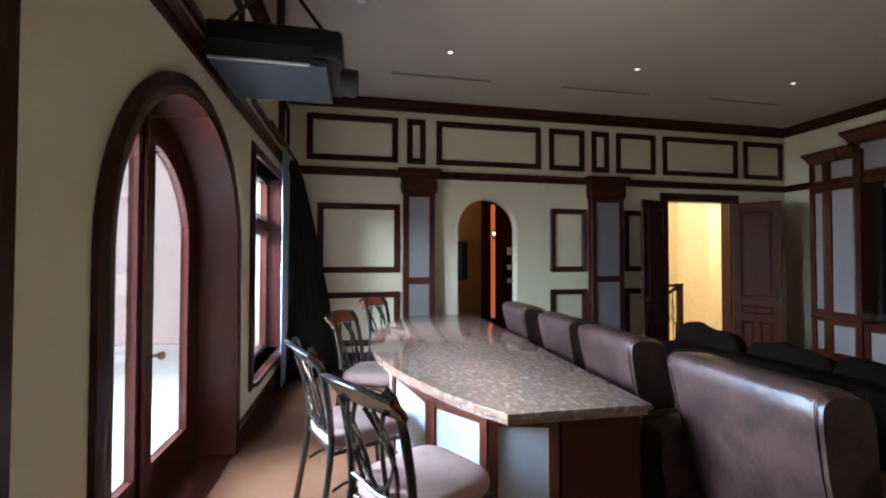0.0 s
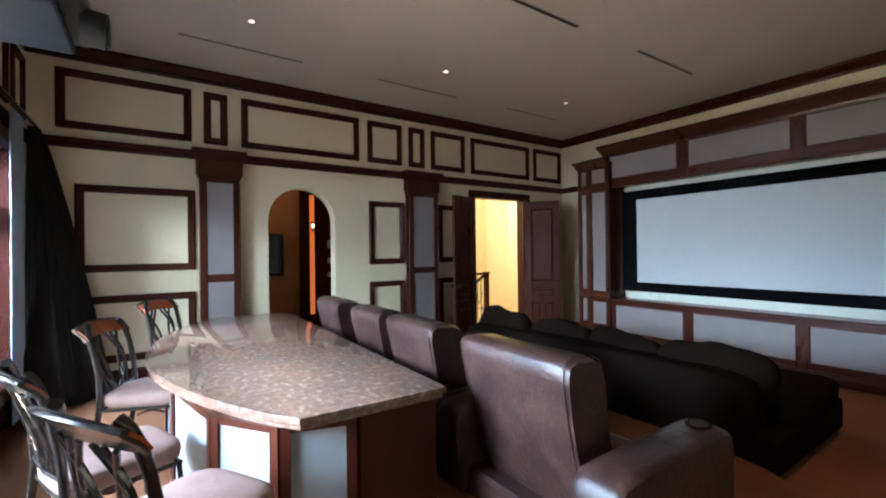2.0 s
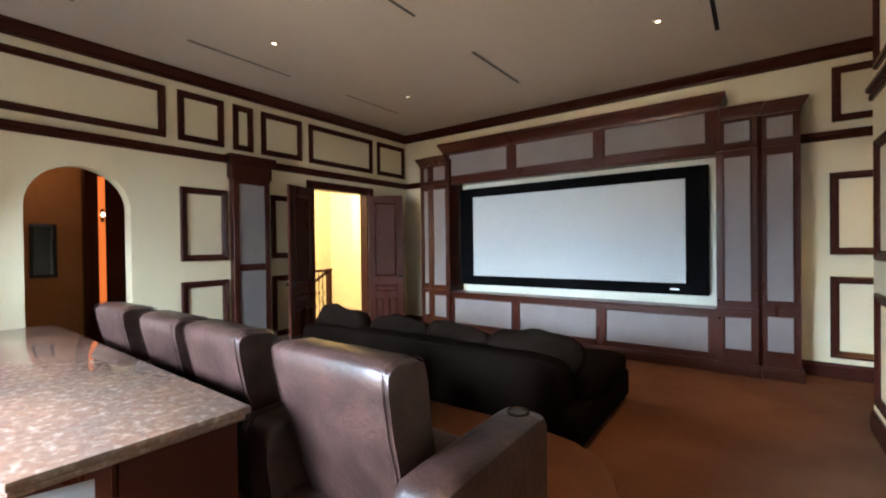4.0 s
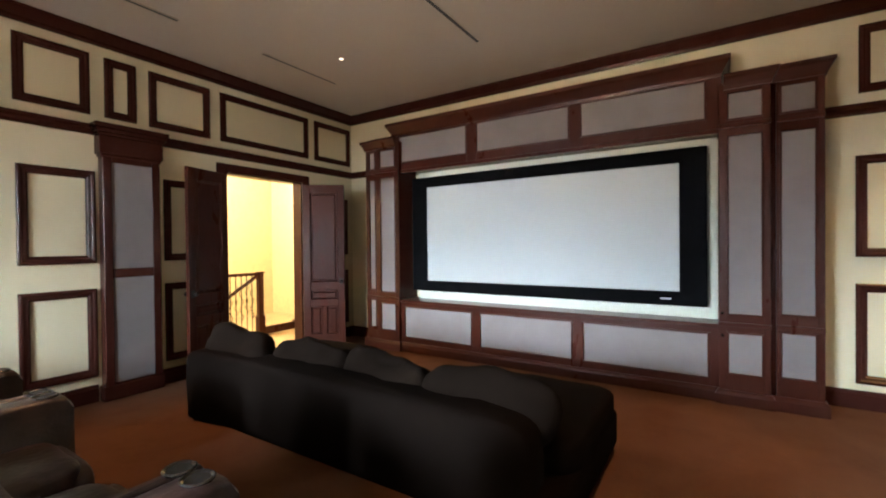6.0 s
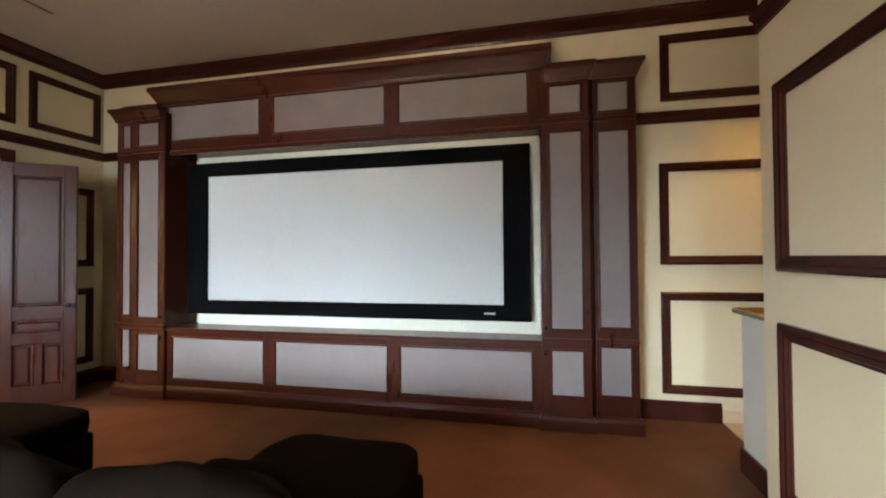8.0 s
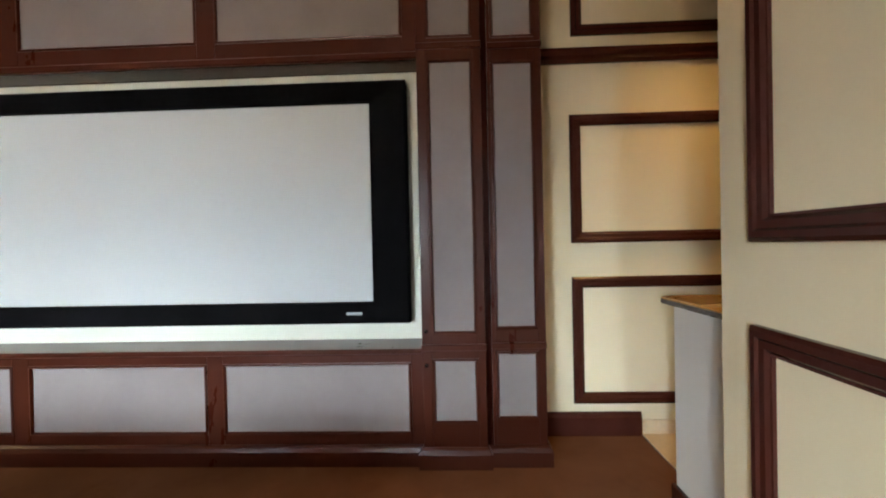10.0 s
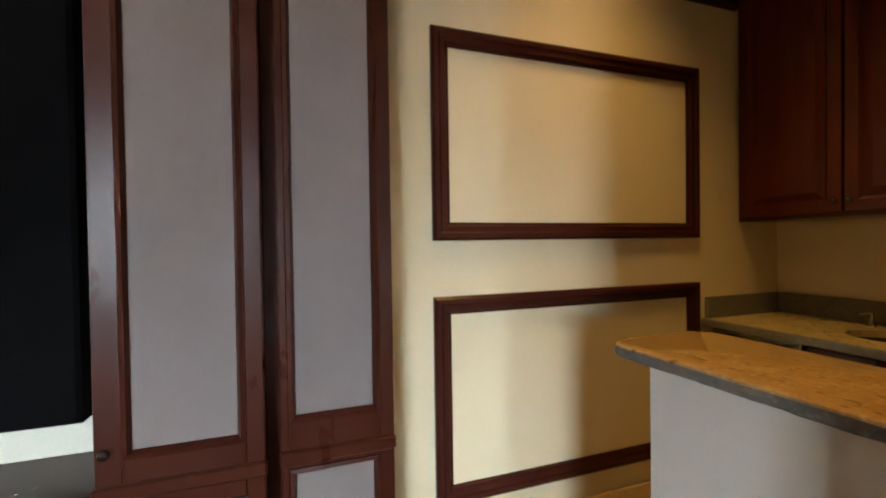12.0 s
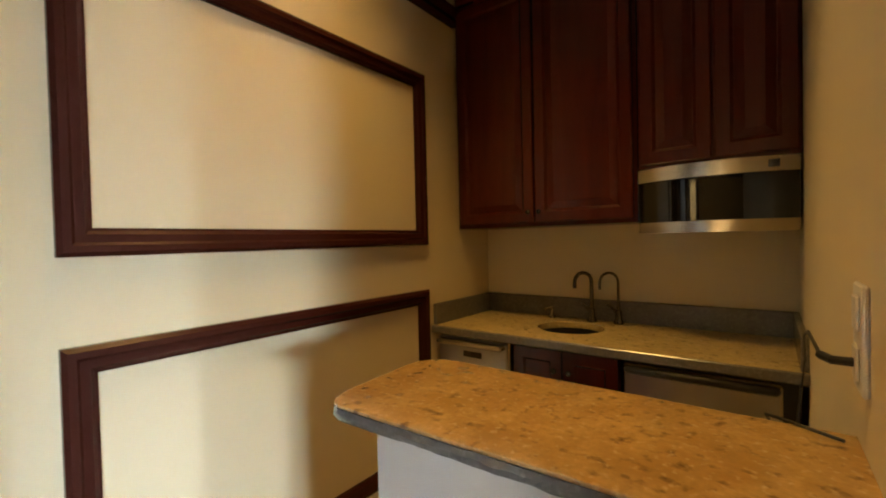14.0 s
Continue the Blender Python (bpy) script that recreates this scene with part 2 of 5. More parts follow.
class Solid:
    """A bmesh with a few ways to add to it."""

    def __init__(self):
        self.bm = bmesh.new()

    def box(self, x0, x1, y0, y1, z0, z1, bevel=0.0, seg=1):
        x0, x1, y0, y1, z0, z1 = min(x0, x1), max(x0, x1), min(y0, y1), max(y0, y1), min(z0, z1), max(z0, z1)
        m = Matrix.LocRotScale(((x0 + x1) / 2, (y0 + y1) / 2, (z0 + z1) / 2), None, (x1 - x0, y1 - y0, z1 - z0))
        made = bmesh.ops.create_cube(self.bm, size=1, matrix=m)["verts"]
        if bevel:
            edges = list({e for v in made for e in v.link_edges})
            bmesh.ops.bevel(self.bm, geom=edges, offset=bevel, segments=seg, affect="EDGES", profile=0.5)
        return self

    def turned(self, rings, centre=(0, 0), n=16, cap=True):
        """rings: (radius, z) from the bottom up, about a vertical axis."""
        old = None
        for r, z in rings:
            row = [self.bm.verts.new((centre[0] + r * math.cos(2 * math.pi * i / n), centre[1] + r * math.sin(2 * math.pi * i / n), z)) for i in range(n)]
            if old:
                for i in range(n):
                    self.bm.faces.new((old[i], old[(i + 1) % n], row[(i + 1) % n], row[i]))
            elif cap:
                self.bm.faces.new(row[::-1])
            old = row
        if cap:
            self.bm.faces.new(old)
        return self

    def tube(self, pts, r, n=6, r2=None):
        """A round bar through pts."""
        pts = [Vector(p) for p in pts]
        old, up = None, Vector((0.13, 0.37, 0.92)).normalized()
        for i, p in enumerate(pts):
            d = (pts[min(i + 1, len(pts) - 1)] - pts[max(i - 1, 0)]).normalized()
            u = d.cross(up)
            u = u.normalized() if u.length > 1e-3 else Vector((1, 0, 0))
            w = d.cross(u)
            rad = r if r2 is None else r + (r2 - r) * i / (len(pts) - 1)
            row = [self.bm.verts.new(p + rad * (math.cos(2 * math.pi * k / n) * u + math.sin(2 * math.pi * k / n) * w)) for k in range(n)]
            if old:
                for k in range(n):
                    self.bm.faces.new((old[k], old[(k + 1) % n], row[(k + 1) % n], row[k]))
            else:
                self.bm.faces.new(row[::-1])
            old = row
        self.bm.faces.new(old)
        return self

    def prism(self, outline, z0, z1, bevel=0.0):
        """A plan outline raised from z0 to z1."""
        low = [self.bm.verts.new((x, y, z0)) for x, y in outline]
        top = [self.bm.verts.new((x, y, z1)) for x, y in outline]
        n = len(outline)
        f = [self.bm.faces.new(low[::-1]), self.bm.faces.new(top)]
        for i in range(n):
            f.append(self.bm.faces.new((low[i], low[(i + 1) % n], top[(i + 1) % n], top[i])))
        if bevel:
            edges = list(f[1].edges) + list(f[0].edges)
            bmesh.ops.bevel(self.bm, geom=edges, offset=bevel, segments=2, affect="EDGES", profile=0.5)
        return self

    def puff(self, c, s, e=0.4, nu=28, nv=14, rough=0.0, seed=0.0):
        """A stuffed cushion: a rounded block of half sizes s."""
        def sp(v, k):
            return math.copysign(abs(v) ** k, v)
        rows = []
        for j in range(nv + 1):
            ph = -math.pi / 2 + math.pi * j / nv
            row = []
            for i in range(nu):
                th = 2 * math.pi * i / nu
                p = Vector((sp(math.cos(ph), e) * sp(math.cos(th), e), sp(math.cos(ph), e) * sp(math.sin(th), e), sp(math.sin(ph), e)))
                q = Vector((c[0] + s[0] * p.x, c[1] + s[1] * p.y, c[2] + s[2] * p.z))
                if rough:
                    q += p.normalized() * rough * noise.noise(q * 5 + Vector((seed, seed, 0)))
                row.append(self.bm.verts.new(q))
            rows.append(row)
        for j in range(nv):
            for i in range(nu):
                self.bm.faces.new((rows[j][i], rows[j][(i + 1) % nu], rows[j + 1][(i + 1) % nu], rows[j + 1][i]))
        bmesh.ops.remove_doubles(self.bm, verts=rows[0] + rows[-1], dist=1e-5)
        return self

    def sweep(self, profile, path, closed=False):
        """A moulding along a plan path. profile: (out, z); out points to the left of the way."""
        path = [Vector(p) for p in path]
        n = len(path)
        rings = []
        for i, p in enumerate(path):
            a = path[i - 1] if i or closed else None
            c = path[(i + 1) % n] if i < n - 1 or closed else None
            def left(u, v):
                d = (v - u).normalized()
                return Vector((-d.y, d.x))
            if a is None:
                m = left(p, c)
            elif c is None:
                m = left(a, p)
            else:
                l1, l2 = left(a, p), left(p, c)
                m = (l1 + l2) / max(0.2, 1 + l1.dot(l2))
            rings.append([self.bm.verts.new((p.x + m.x * o, p.y + m.y * o, z)) for o, z in profile])
        k = len(profile)
        for i in range(n if closed else n - 1):
            r, t = rings[i], rings[(i + 1) % n]
            for j in range(k):
                self.bm.faces.new((r[j], r[(j + 1) % k], t[(j + 1) % k], t[j]))
        if not closed:
            self.bm.faces.new(rings[0][::-1])
            self.bm.faces.new(rings[-1])
        return self

    def picture(self, u0, u1, v0, v1, profile, place):
        """A mitred frame. profile: (in, out); place maps (u, v, out) into the world."""
        k = len(profile)
        rings = []
        for su, sv in ((0, 0), (1, 0), (1, 1), (0, 1)):
            rings.append([self.bm.verts.new(place((u1 - d) if su else (u0 + d), (v1 - d) if sv else (v0 + d), h)) for d, h in profile])
        for i in range(4):
            r, t = rings[i], rings[(i + 1) % 4]
            for j in range(k):
                self.bm.faces.new((r[j], r[(j + 1) % k], t[(j + 1) % k], t[j]))
        return self

    def done(self, smooth=None):
        bmesh.ops.recalc_face_normals(self.bm, faces=self.bm.faces)
        if smooth is not None:
            for f in self.bm.faces:
                f.smooth = True
            for e in self.bm.edges:
                if len(e.link_faces) == 2 and e.calc_face_angle(0) > radians(smooth):
                    e.smooth = False
        return self.bm


def base_pose(ob):
    m = Matrix.Identity(4)
    while ob:
        m = ob.matrix_basis @ m
        ob = ob.parent
    return m


def part(name, solid, mat, parent=None, label="", smooth=None, placed=True):
    """Links a solid as one mesh object under a thing. placed: its coordinates are the world's."""
    bm = solid.done(smooth)
    if parent and placed:
        bm.transform(base_pose(parent).inverted())
    me = bpy.data.meshes.new(name)
    bm.to_mesh(me)
    bm.free()
    me.materials.append(mat)
    ob = new(name, me)
    ob.parent = parent
    return tagged(ob, label)


def thing(name, m, label, category, group="", kind=""):
    ob = new(name)
    ob.matrix_basis = m
    ob.empty_display_size = 0.1
    return tagged(ob, label, category, group, kind)


def setting(name, solid, mat, label, category, smooth=None):
    return tagged(part(name, solid, mat, smooth=smooth), label, category, kind="structure")


def repeat(ob, m, parent):
    """A further piece that shares the mesh of ob."""
    c = new(ob.name.split(".")[0], ob.data)
    c.parent, c.matrix_basis = parent, m
    return c


def arc(cx, cy, r, a0, a1, n):
    return [(cx + r * math.cos(radians(a0 + (a1 - a0) * i / n)), cy + r * math.sin(radians(a0 + (a1 - a0) * i / n))) for i in range(n + 1)]


def arched_head(solid, u0, u1, spring, top, t0, t1, place, n=28):
    """The part of a wall over a round-headed opening, between depths t0 and t1."""
    c, r = (u0 + u1) / 2, (u1 - u0) / 2
    pts = [(c - r * math.cos(math.pi * i / n), spring + r * math.sin(math.pi * i / n)) for i in range(n + 1)]
    cols = [[solid.bm.verts.new(place(u, v, t)) for v, t in ((z, t0), (z, t1), (top, t1), (top, t0))] for u, z in pts]
    for a, c2 in zip(cols, cols[1:]):
        for j in range(4):
            solid.bm.faces.new((a[j], a[(j + 1) % 4], c2[(j + 1) % 4], c2[j]))
    return solid


def arched_band(solid, u0, u1, bottom, spring, profile, place, n=28, foot=False):
    """A frame that follows a round-headed opening. profile: (outwards from the edge, out of the wall)."""
    c, r = (u0 + u1) / 2, (u1 - u0) / 2
    spine = [(-1, 0, u0, bottom)] + [(-math.cos(math.pi * i / n), math.sin(math.pi * i / n), c - r * math.cos(math.pi * i / n), spring + r * math.sin(math.pi * i / n)) for i in range(n + 1)] + [(1, 0, u1, bottom)]
    rings = [[solid.bm.verts.new(place(u + du * o, v + dv * o, h)) for o, h in profile] for du, dv, u, v in spine]
    k = len(profile)
    for a, b in zip(rings, rings[1:]):
        for j in range(k):
            solid.bm.faces.new((a[j], a[(j + 1) % k], b[(j + 1) % k], b[j]))
    solid.bm.faces.new(rings[0])
    solid.bm.faces.new(rings[-1][::-1])
    return solid


def on_left(u, v, h):
    return (LEFT + h, u, v)


def on_far(u, v, h):
    return (u, FAR - h, v)


def on_right(u, v, h):
    return (RIGHT - h, u, v)


def on_back(u, v, h):
    return (u, BACK + h, v)

# ---------------------------------------------------------------- the room
LEFT, RIGHT, FAR, BACK, CEIL, STEP = -0.81, 6.87, 5.60, -0.73, 3.66, 0.17
BARX, BAREND = 5.29, -2.78

FRAME = [(0, 0), (0, 0.020), (0.012, 0.030), (0.030, 0.030), (0.038, 0.022), (0.060, 0.022), (0.070, 0.012), (0.078, 0.012), (0.078, 0)]
RAIL = [(0, 2.635), (0.02, 2.635), (0.03, 2.66), (0.022, 2.69), (0.045, 2.71), (0.045, 2.735), (0, 2.735)]
CROWN = [(0, 3.525), (0.02, 3.525), (0.03, 3.55), (0.025, 3.57), (0.08, 3.62), (0.10, 3.63), (0.10, 3.659), (0, 3.659)]
SKIRT = [(0, 0), (0.024, 0), (0.024, 0.13), (0.014, 0.15), (0.012, 0.168), (0, 0.168)]

# floor and the raised platform with its rounded front
s = Solid().box(LEFT - 0.3, 7.2, -3.1, 8.8, -0.2, 0)
setting("floor", s, CARPET, "worn brown wall-to-wall carpet floor", "floor")
edge = [(LEFT, BACK), (2.62, BACK), (2.62, 0.42), (2.80, 0.62)] + [(2.80 + 0.64 * math.sin(radians(a)), 0.62 + 0.72 * (1 - math.cos(radians(a)))) for a in (25, 45, 65, 85)] + [(3.44, 1.5), (3.44, 3.5), (3.38, 3.82), (3.22, 4.05), (3.0, 4.24), (2.82, 4.34), (2.62, 4.5), (2.62, FAR), (LEFT, FAR)]
s = Solid().prism(edge, 0.0, STEP, 0.02)
setting("platform", s, CARPET, "carpeted raised platform with a rounded front edge", "platform", smooth=40)

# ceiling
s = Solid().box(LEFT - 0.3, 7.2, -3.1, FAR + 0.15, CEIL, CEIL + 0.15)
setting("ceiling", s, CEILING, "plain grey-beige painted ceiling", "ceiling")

# window wall with arched door and window openings
T = -0.34
AD0, AD1, ADS = 1.60, 3.20, 1.60
W0, W1, WZ0, WZ1 = 3.72, 5.02, 0.56, 2.44
s = Solid()
V0, V1 = 4.8 - W1, 4.8 - W0
s.box(LEFT + T, LEFT, -0.9, V0, 0, CEIL).box(LEFT + T, LEFT, V1, AD0, 0, CEIL).box(LEFT + T, LEFT, V0, V1, 0, WZ0).box(LEFT + T, LEFT, V0, V1, WZ1, CEIL).box(LEFT + T, LEFT, AD1, W0, 0, CEIL).box(LEFT + T, LEFT, W1, FAR + 0.15, 0, CEIL)
s.box(LEFT + T, LEFT, W0, W1, 0, WZ0).box(LEFT + T, LEFT, W0, W1, WZ1, CEIL)
arched_head(s, AD0, AD1, ADS, CEIL, 0, T, on_left)
s.box(LEFT + T, LEFT, AD0, AD1, 0, STEP)
setting("wall_west", s, PLASTER, "cream plaster wall with an arched door and a window", "wall")

# far wall with arch and double-door opening
A0, A1, AS = 1.40, 2.26, 1.96
D0, D1, DZ = 4.67, 5.84, 2.46
s = Solid()
s.box(LEFT, A0, FAR, FAR + 0.18, 0, CEIL).box(A1, D0, FAR, FAR + 0.18, 0, CEIL).box(D1, 7.9, FAR, FAR + 0.18, 0, CEIL)
s.box(D0, D1, FAR, FAR + 0.18, DZ, CEIL)
arched_head(s, A0, A1, AS, CEIL, 0, -0.18, on_far)
setting("wall_north", s, PLASTER, "cream plaster wall with an archway and double doors", "wall")

s = Solid().box(RIGHT, RIGHT + 0.15, -3.1, FAR, 0, CEIL)
setting("wall_east", s, PLASTER, "cream plaster wall behind the projection screen", "wall")
s = Solid().box(LEFT, BARX, BACK - 0.16, BACK, 0, CEIL)
setting("wall_south", s, PLASTER, "cream plaster wall with framed panels", "wall")
s = Solid().box(BARX - 0.16, BARX, BAREND, BACK - 0.16, 0, CEIL)
setting("wall_bar_side", s, PLASTER, "cream plaster side wall of the wet bar", "wall")
s = Solid().box(BARX - 0.16, RIGHT, BAREND - 0.15, BAREND, 0, CEIL)
setting("wall_bar_back", s, PLASTER, "cream plaster back wall of the wet bar", "wall")

# crown, rail and skirting
s = Solid().sweep(CROWN, [(RIGHT, BAREND), (RIGHT, FAR), (LEFT, FAR), (LEFT, BACK), (BARX, BACK), (BARX, BAREND)])
setting("trim_crown", s, WOOD, "dark mahogany crown moulding under the ceiling", "moulding")
s = Solid().sweep(RAIL, [(RIGHT, -2.43), (RIGHT, -0.36)])
setting("trim_rail", s, WOOD, "dark mahogany picture rail", "moulding")
s = Solid().sweep(RAIL, [(RIGHT, 4.88), (RIGHT, FAR), (LEFT, FAR), (LEFT, BACK), (BARX, BACK)])
setting("trim_rail", s, WOOD, "dark mahogany picture rail", "moulding")


def skirting(path, lift=0.0):
    setting("baseboard", Solid().sweep([(o, z + lift) for o, z in SKIRT], path), WOOD, "dark mahogany baseboard", "baseboard")


skirting([(RIGHT, -1.10), (RIGHT, -0.36)])
skirting([(RIGHT, 4.88), (RIGHT, FAR), (D1 + 0.13, FAR)])
skirting([(D0 - 0.13, FAR), (3.90, FAR)])
skirting([(3.33, FAR), (2.64, FAR)])
skirting([(2.60, FAR), (A1 + 0.02, FAR)], STEP)
skirting([(A0 - 0.02, FAR), (1.08, FAR)], STEP)
skirting([(0.63, FAR), (LEFT, FAR), (LEFT, AD1 + 0.09)], STEP)
skirting([(LEFT, AD0 - 0.09), (LEFT, BACK)], STEP)
skirting([(2.64, BACK), (BARX, BACK)])


def framed_panel(place, u0, u1, v0, v1):
    setting("trim", Solid().picture(u0, u1, v0, v1, FRAME, place), WOOD, "dark mahogany frame moulding on cream plaster", "moulding")


TOP0, TOP1, MID0, MID1, LOW0, LOW1 = 2.83, 3.43, 1.37, 2.275, 0.25, 1.12
for u0, u1 in ((-0.59, 0.58), (0.70, 0.95), (1.10, 2.62), (2.75, 3.30), (3.42, 3.70), (3.82, 4.48), (4.61, 5.96), (6.08, 6.82)):
    framed_panel(on_far, u0, u1, TOP0, TOP1)
for u0, u1, low in ((-0.45, 0.61, LOW0 + STEP), (2.76, 3.33, LOW0), (3.95, 4.30, LOW0), (6.10, 6.75, LOW0)):
    framed_panel(on_far, u0, u1, MID0, MID1)
    framed_panel(on_far, u0, u1, low, LOW1)
framed_panel(on_right, -2.14, -0.63, MID0, MID1)
framed_panel(on_right, -2.14, -0.63, 0.23, LOW1 + 0.01)
framed_panel(on_right, -2.14, -0.65, TOP0, TOP1)
for u0, u1 in ((3.35, 5.12), (1.35, 3.1), (-0.6, 1.1)):
    framed_panel(on_back, u0, u1, TOP0, TOP1)
    framed_panel(on_back, u0, u1, MID0, MID1 + 0.02)
    framed_panel(on_back, u0, u1, LOW0 if u0 > 3 else LOW0 + STEP, LOW1)
for u0, u1 in ((3.62, 4.95), (5.1, 5.5), (1.5, 3.3), (-0.4, 1.2)):
    framed_panel(on_left, u0, u1, TOP0, TOP1)


def pilaster(x0, x1, y0, y1, floor_z, axis, label):
    """A flat column with a cherry frame, cloth panels and a capital under the rail."""
    p = thing("pilaster", pose((x0 + x1) / 2, (y0 + y1) / 2, floor_z), label, "column", "pilasters", "structure")
    s = Solid().box(x0, x1, y0, y1, floor_z, 2.42, 0.004)
    part("shaft", s, WOOD, p)
    k = Solid()
    for grow, z0, z1 in ((0.015, 2.42, 2.45), (0.03, 2.45, 2.63), (0.045, 2.63, 2.66), (0.06, 2.66, 2.70), (0.075, 2.70, 2.745)):
        k.box(x0 - grow, x1 + grow, y0 - grow, y1 + (0 if axis == "y" else grow), z0, z1, 0.004)
    part("capital", k, WOOD, p)
    f = Solid().box(x0 - 0.02, x1 + 0.02, y0 - 0.02, y1 + (0 if axis == "y" else 0.02), floor_z, floor_z + 0.15, 0.006)
    part("plinth", f, WOOD, p)
    for z0, z1 in ((floor_z + 0.17, 1.22), (1.31, 2.37)):
        if axis == "y":
            c = Solid().box(x0 + 0.075, x1 - 0.075, y0 - 0.006, y0 + 0.01, z0, z1)
        else:
            c = Solid().box(x1 - 0.01, x1 + 0.006, y0 + 0.075, y1 - 0.075, z0, z1)
        part("cloth_panel", c, CLOTH if axis == "y" else WOOD, p, "grey acoustic cloth panel" if axis == "y" else "")
    b = Solid()
    if axis == "y":
        for xa, xb in ((x0, x0 + 0.075), (x1 - 0.075, x1)):
            b.box(xa, xb, y0 - 0.016, y0 + 0.001, floor_z + 0.15, 2.42, 0.004)
        b.box(x0 + 0.075, x1 - 0.075, y0 - 0.016, y0 + 0.001, 1.22, 1.31, 0.004).box(x0 + 0.075, x1 - 0.075, y0 - 0.016, y0 + 0.001, 2.37, 2.42, 0.004)
    part("face_frame", b, WOOD, p) if axis == "y" else b.bm.free()
    return p


pilaster(0.645, 1.065, 5.50, FAR, STEP, "y", "mahogany pilaster with grey cloth panels beside the archway")
pilaster(3.36, 3.87, 5.50, FAR, 0, "y", "mahogany pilaster with grey cloth panels beside the double doors")

# ---------------------------------------------------------------- arched garden door
door = thing("door_1", pose(LEFT - 0.25, 2.4, STEP), "arched mahogany double garden door with tall glass panes", "door", "", "structure")
s = arched_band(Solid(), AD0, AD1, STEP, ADS, [(-0.014, -0.335), (-0.014, 0.024), (0.02, 0.034), (0.06, 0.034), (0.085, 0.022), (0.085, -0.001), (0.004, -0.001), (0.004, -0.335)], on_left)
part("casing", s, WOOD, door, smooth=30)
DX = LEFT - 0.22


def arched_leaf(y0, y1, hinge_left):
    """One leaf of the garden door: stiles, bottom rail, curved head and a pane."""
    c, r = 2.40, 0.79
    def top(y, rr):
        return ADS + math.sqrt(max(0, rr * rr - (y - c) ** 2))
    g = 0.20
    ya, yb = y0 + (g if hinge_left else 0.10), y1 - (0.10 if hinge_left else g)
    n = 18
    s = Solid()
    # outer shell minus the pane, as columns of wood above and below it
    for i in range(n):
        a, b = y0 + (y1 - y0) * i / n, y0 + (y1 - y0) * (i + 1) / n
        mid = (a + b) / 2
        def col(za0, za1, zb0, zb1):
            v = [s.bm.verts.new(p) for p in ((DX, a, za0), (DX, b, zb0), (DX, b, zb1), (DX, a, za1), (DX - 0.05, a, za0), (DX - 0.05, b, zb0), (DX - 0.05, b, zb1), (DX - 0.05, a, za1))]
            for q in ((0, 1, 2, 3), (7, 6, 5, 4), (0, 4, 5, 1), (3, 2, 6, 7), (0, 3, 7, 4), (1, 5, 6, 2)):
                s.bm.faces.new([v[k] for k in q])
        def glass_top(y):
            return ADS + math.sqrt(max(0, (r - g) ** 2 - (y - c) ** 2))
        if mid < ya or mid > yb:
            col(STEP + 0.01, top(a, r), STEP + 0.01, top(b, r))
        else:
            col(STEP + 0.01, 0.46, STEP + 0.01, 0.46)
            col(glass_top(a), top(a, r), glass_top(b), top(b, r))
    leaf = part("leaf", s, WOOD, door)
    step = (y1 - y0) / n
    ga, gb = y0 + step * math.ceil((ya - y0) / step - 0.5), y0 + step * math.floor((yb - y0) / step + 0.5)
    ys = [ga + (gb - ga) * i / 12 for i in range(13)]
    p = Solid()
    rows = [[p.bm.verts.new((x, y, z)) for x, z in ((DX - 0.02, 0.455), (DX - 0.026, 0.455), (DX - 0.026, ADS + math.sqrt(max(0, (r - g) ** 2 - (y - c) ** 2))), (DX - 0.02, ADS + math.sqrt(max(0, (r - g) ** 2 - (y - c) ** 2))))] for y in ys]
    for a, b in zip(rows, rows[1:]):
        for j in range(4):
            p.bm.faces.new((a[j], a[(j + 1) % 4], b[(j + 1) % 4], b[j]))
    pane = part("pane", p, GLASS, leaf, "clear glass pane")
    pane.visible_shadow = False
    return leaf


arched_leaf(1.615, 2.395, True)
leaf = arched_leaf(2.405, 3.185, False)
s = Solid().box(DX, DX + 0.02, 2.355, 2.445, STEP + 0.02, ADS + 0.74, 0.005)
part("astragal", s, WOOD, door)
for y in (2.46,):
    s = Solid().puff((DX + 0.055, y, 1.04), (0.022, 0.022, 0.022), 1.0, 12, 8).tube([(DX, y, 1.04), (DX + 0.05, y, 1.04)], 0.009, 8)
    part("door_knob", s, BRASS, leaf, "aged brass knob", smooth=60)
s = Solid().box(LEFT - 0.34, LEFT, AD0, AD1, STEP - 0.02, STEP + 0.012, 0.004)
part("threshold", s, WOOD, door)

# windows on both sides of it


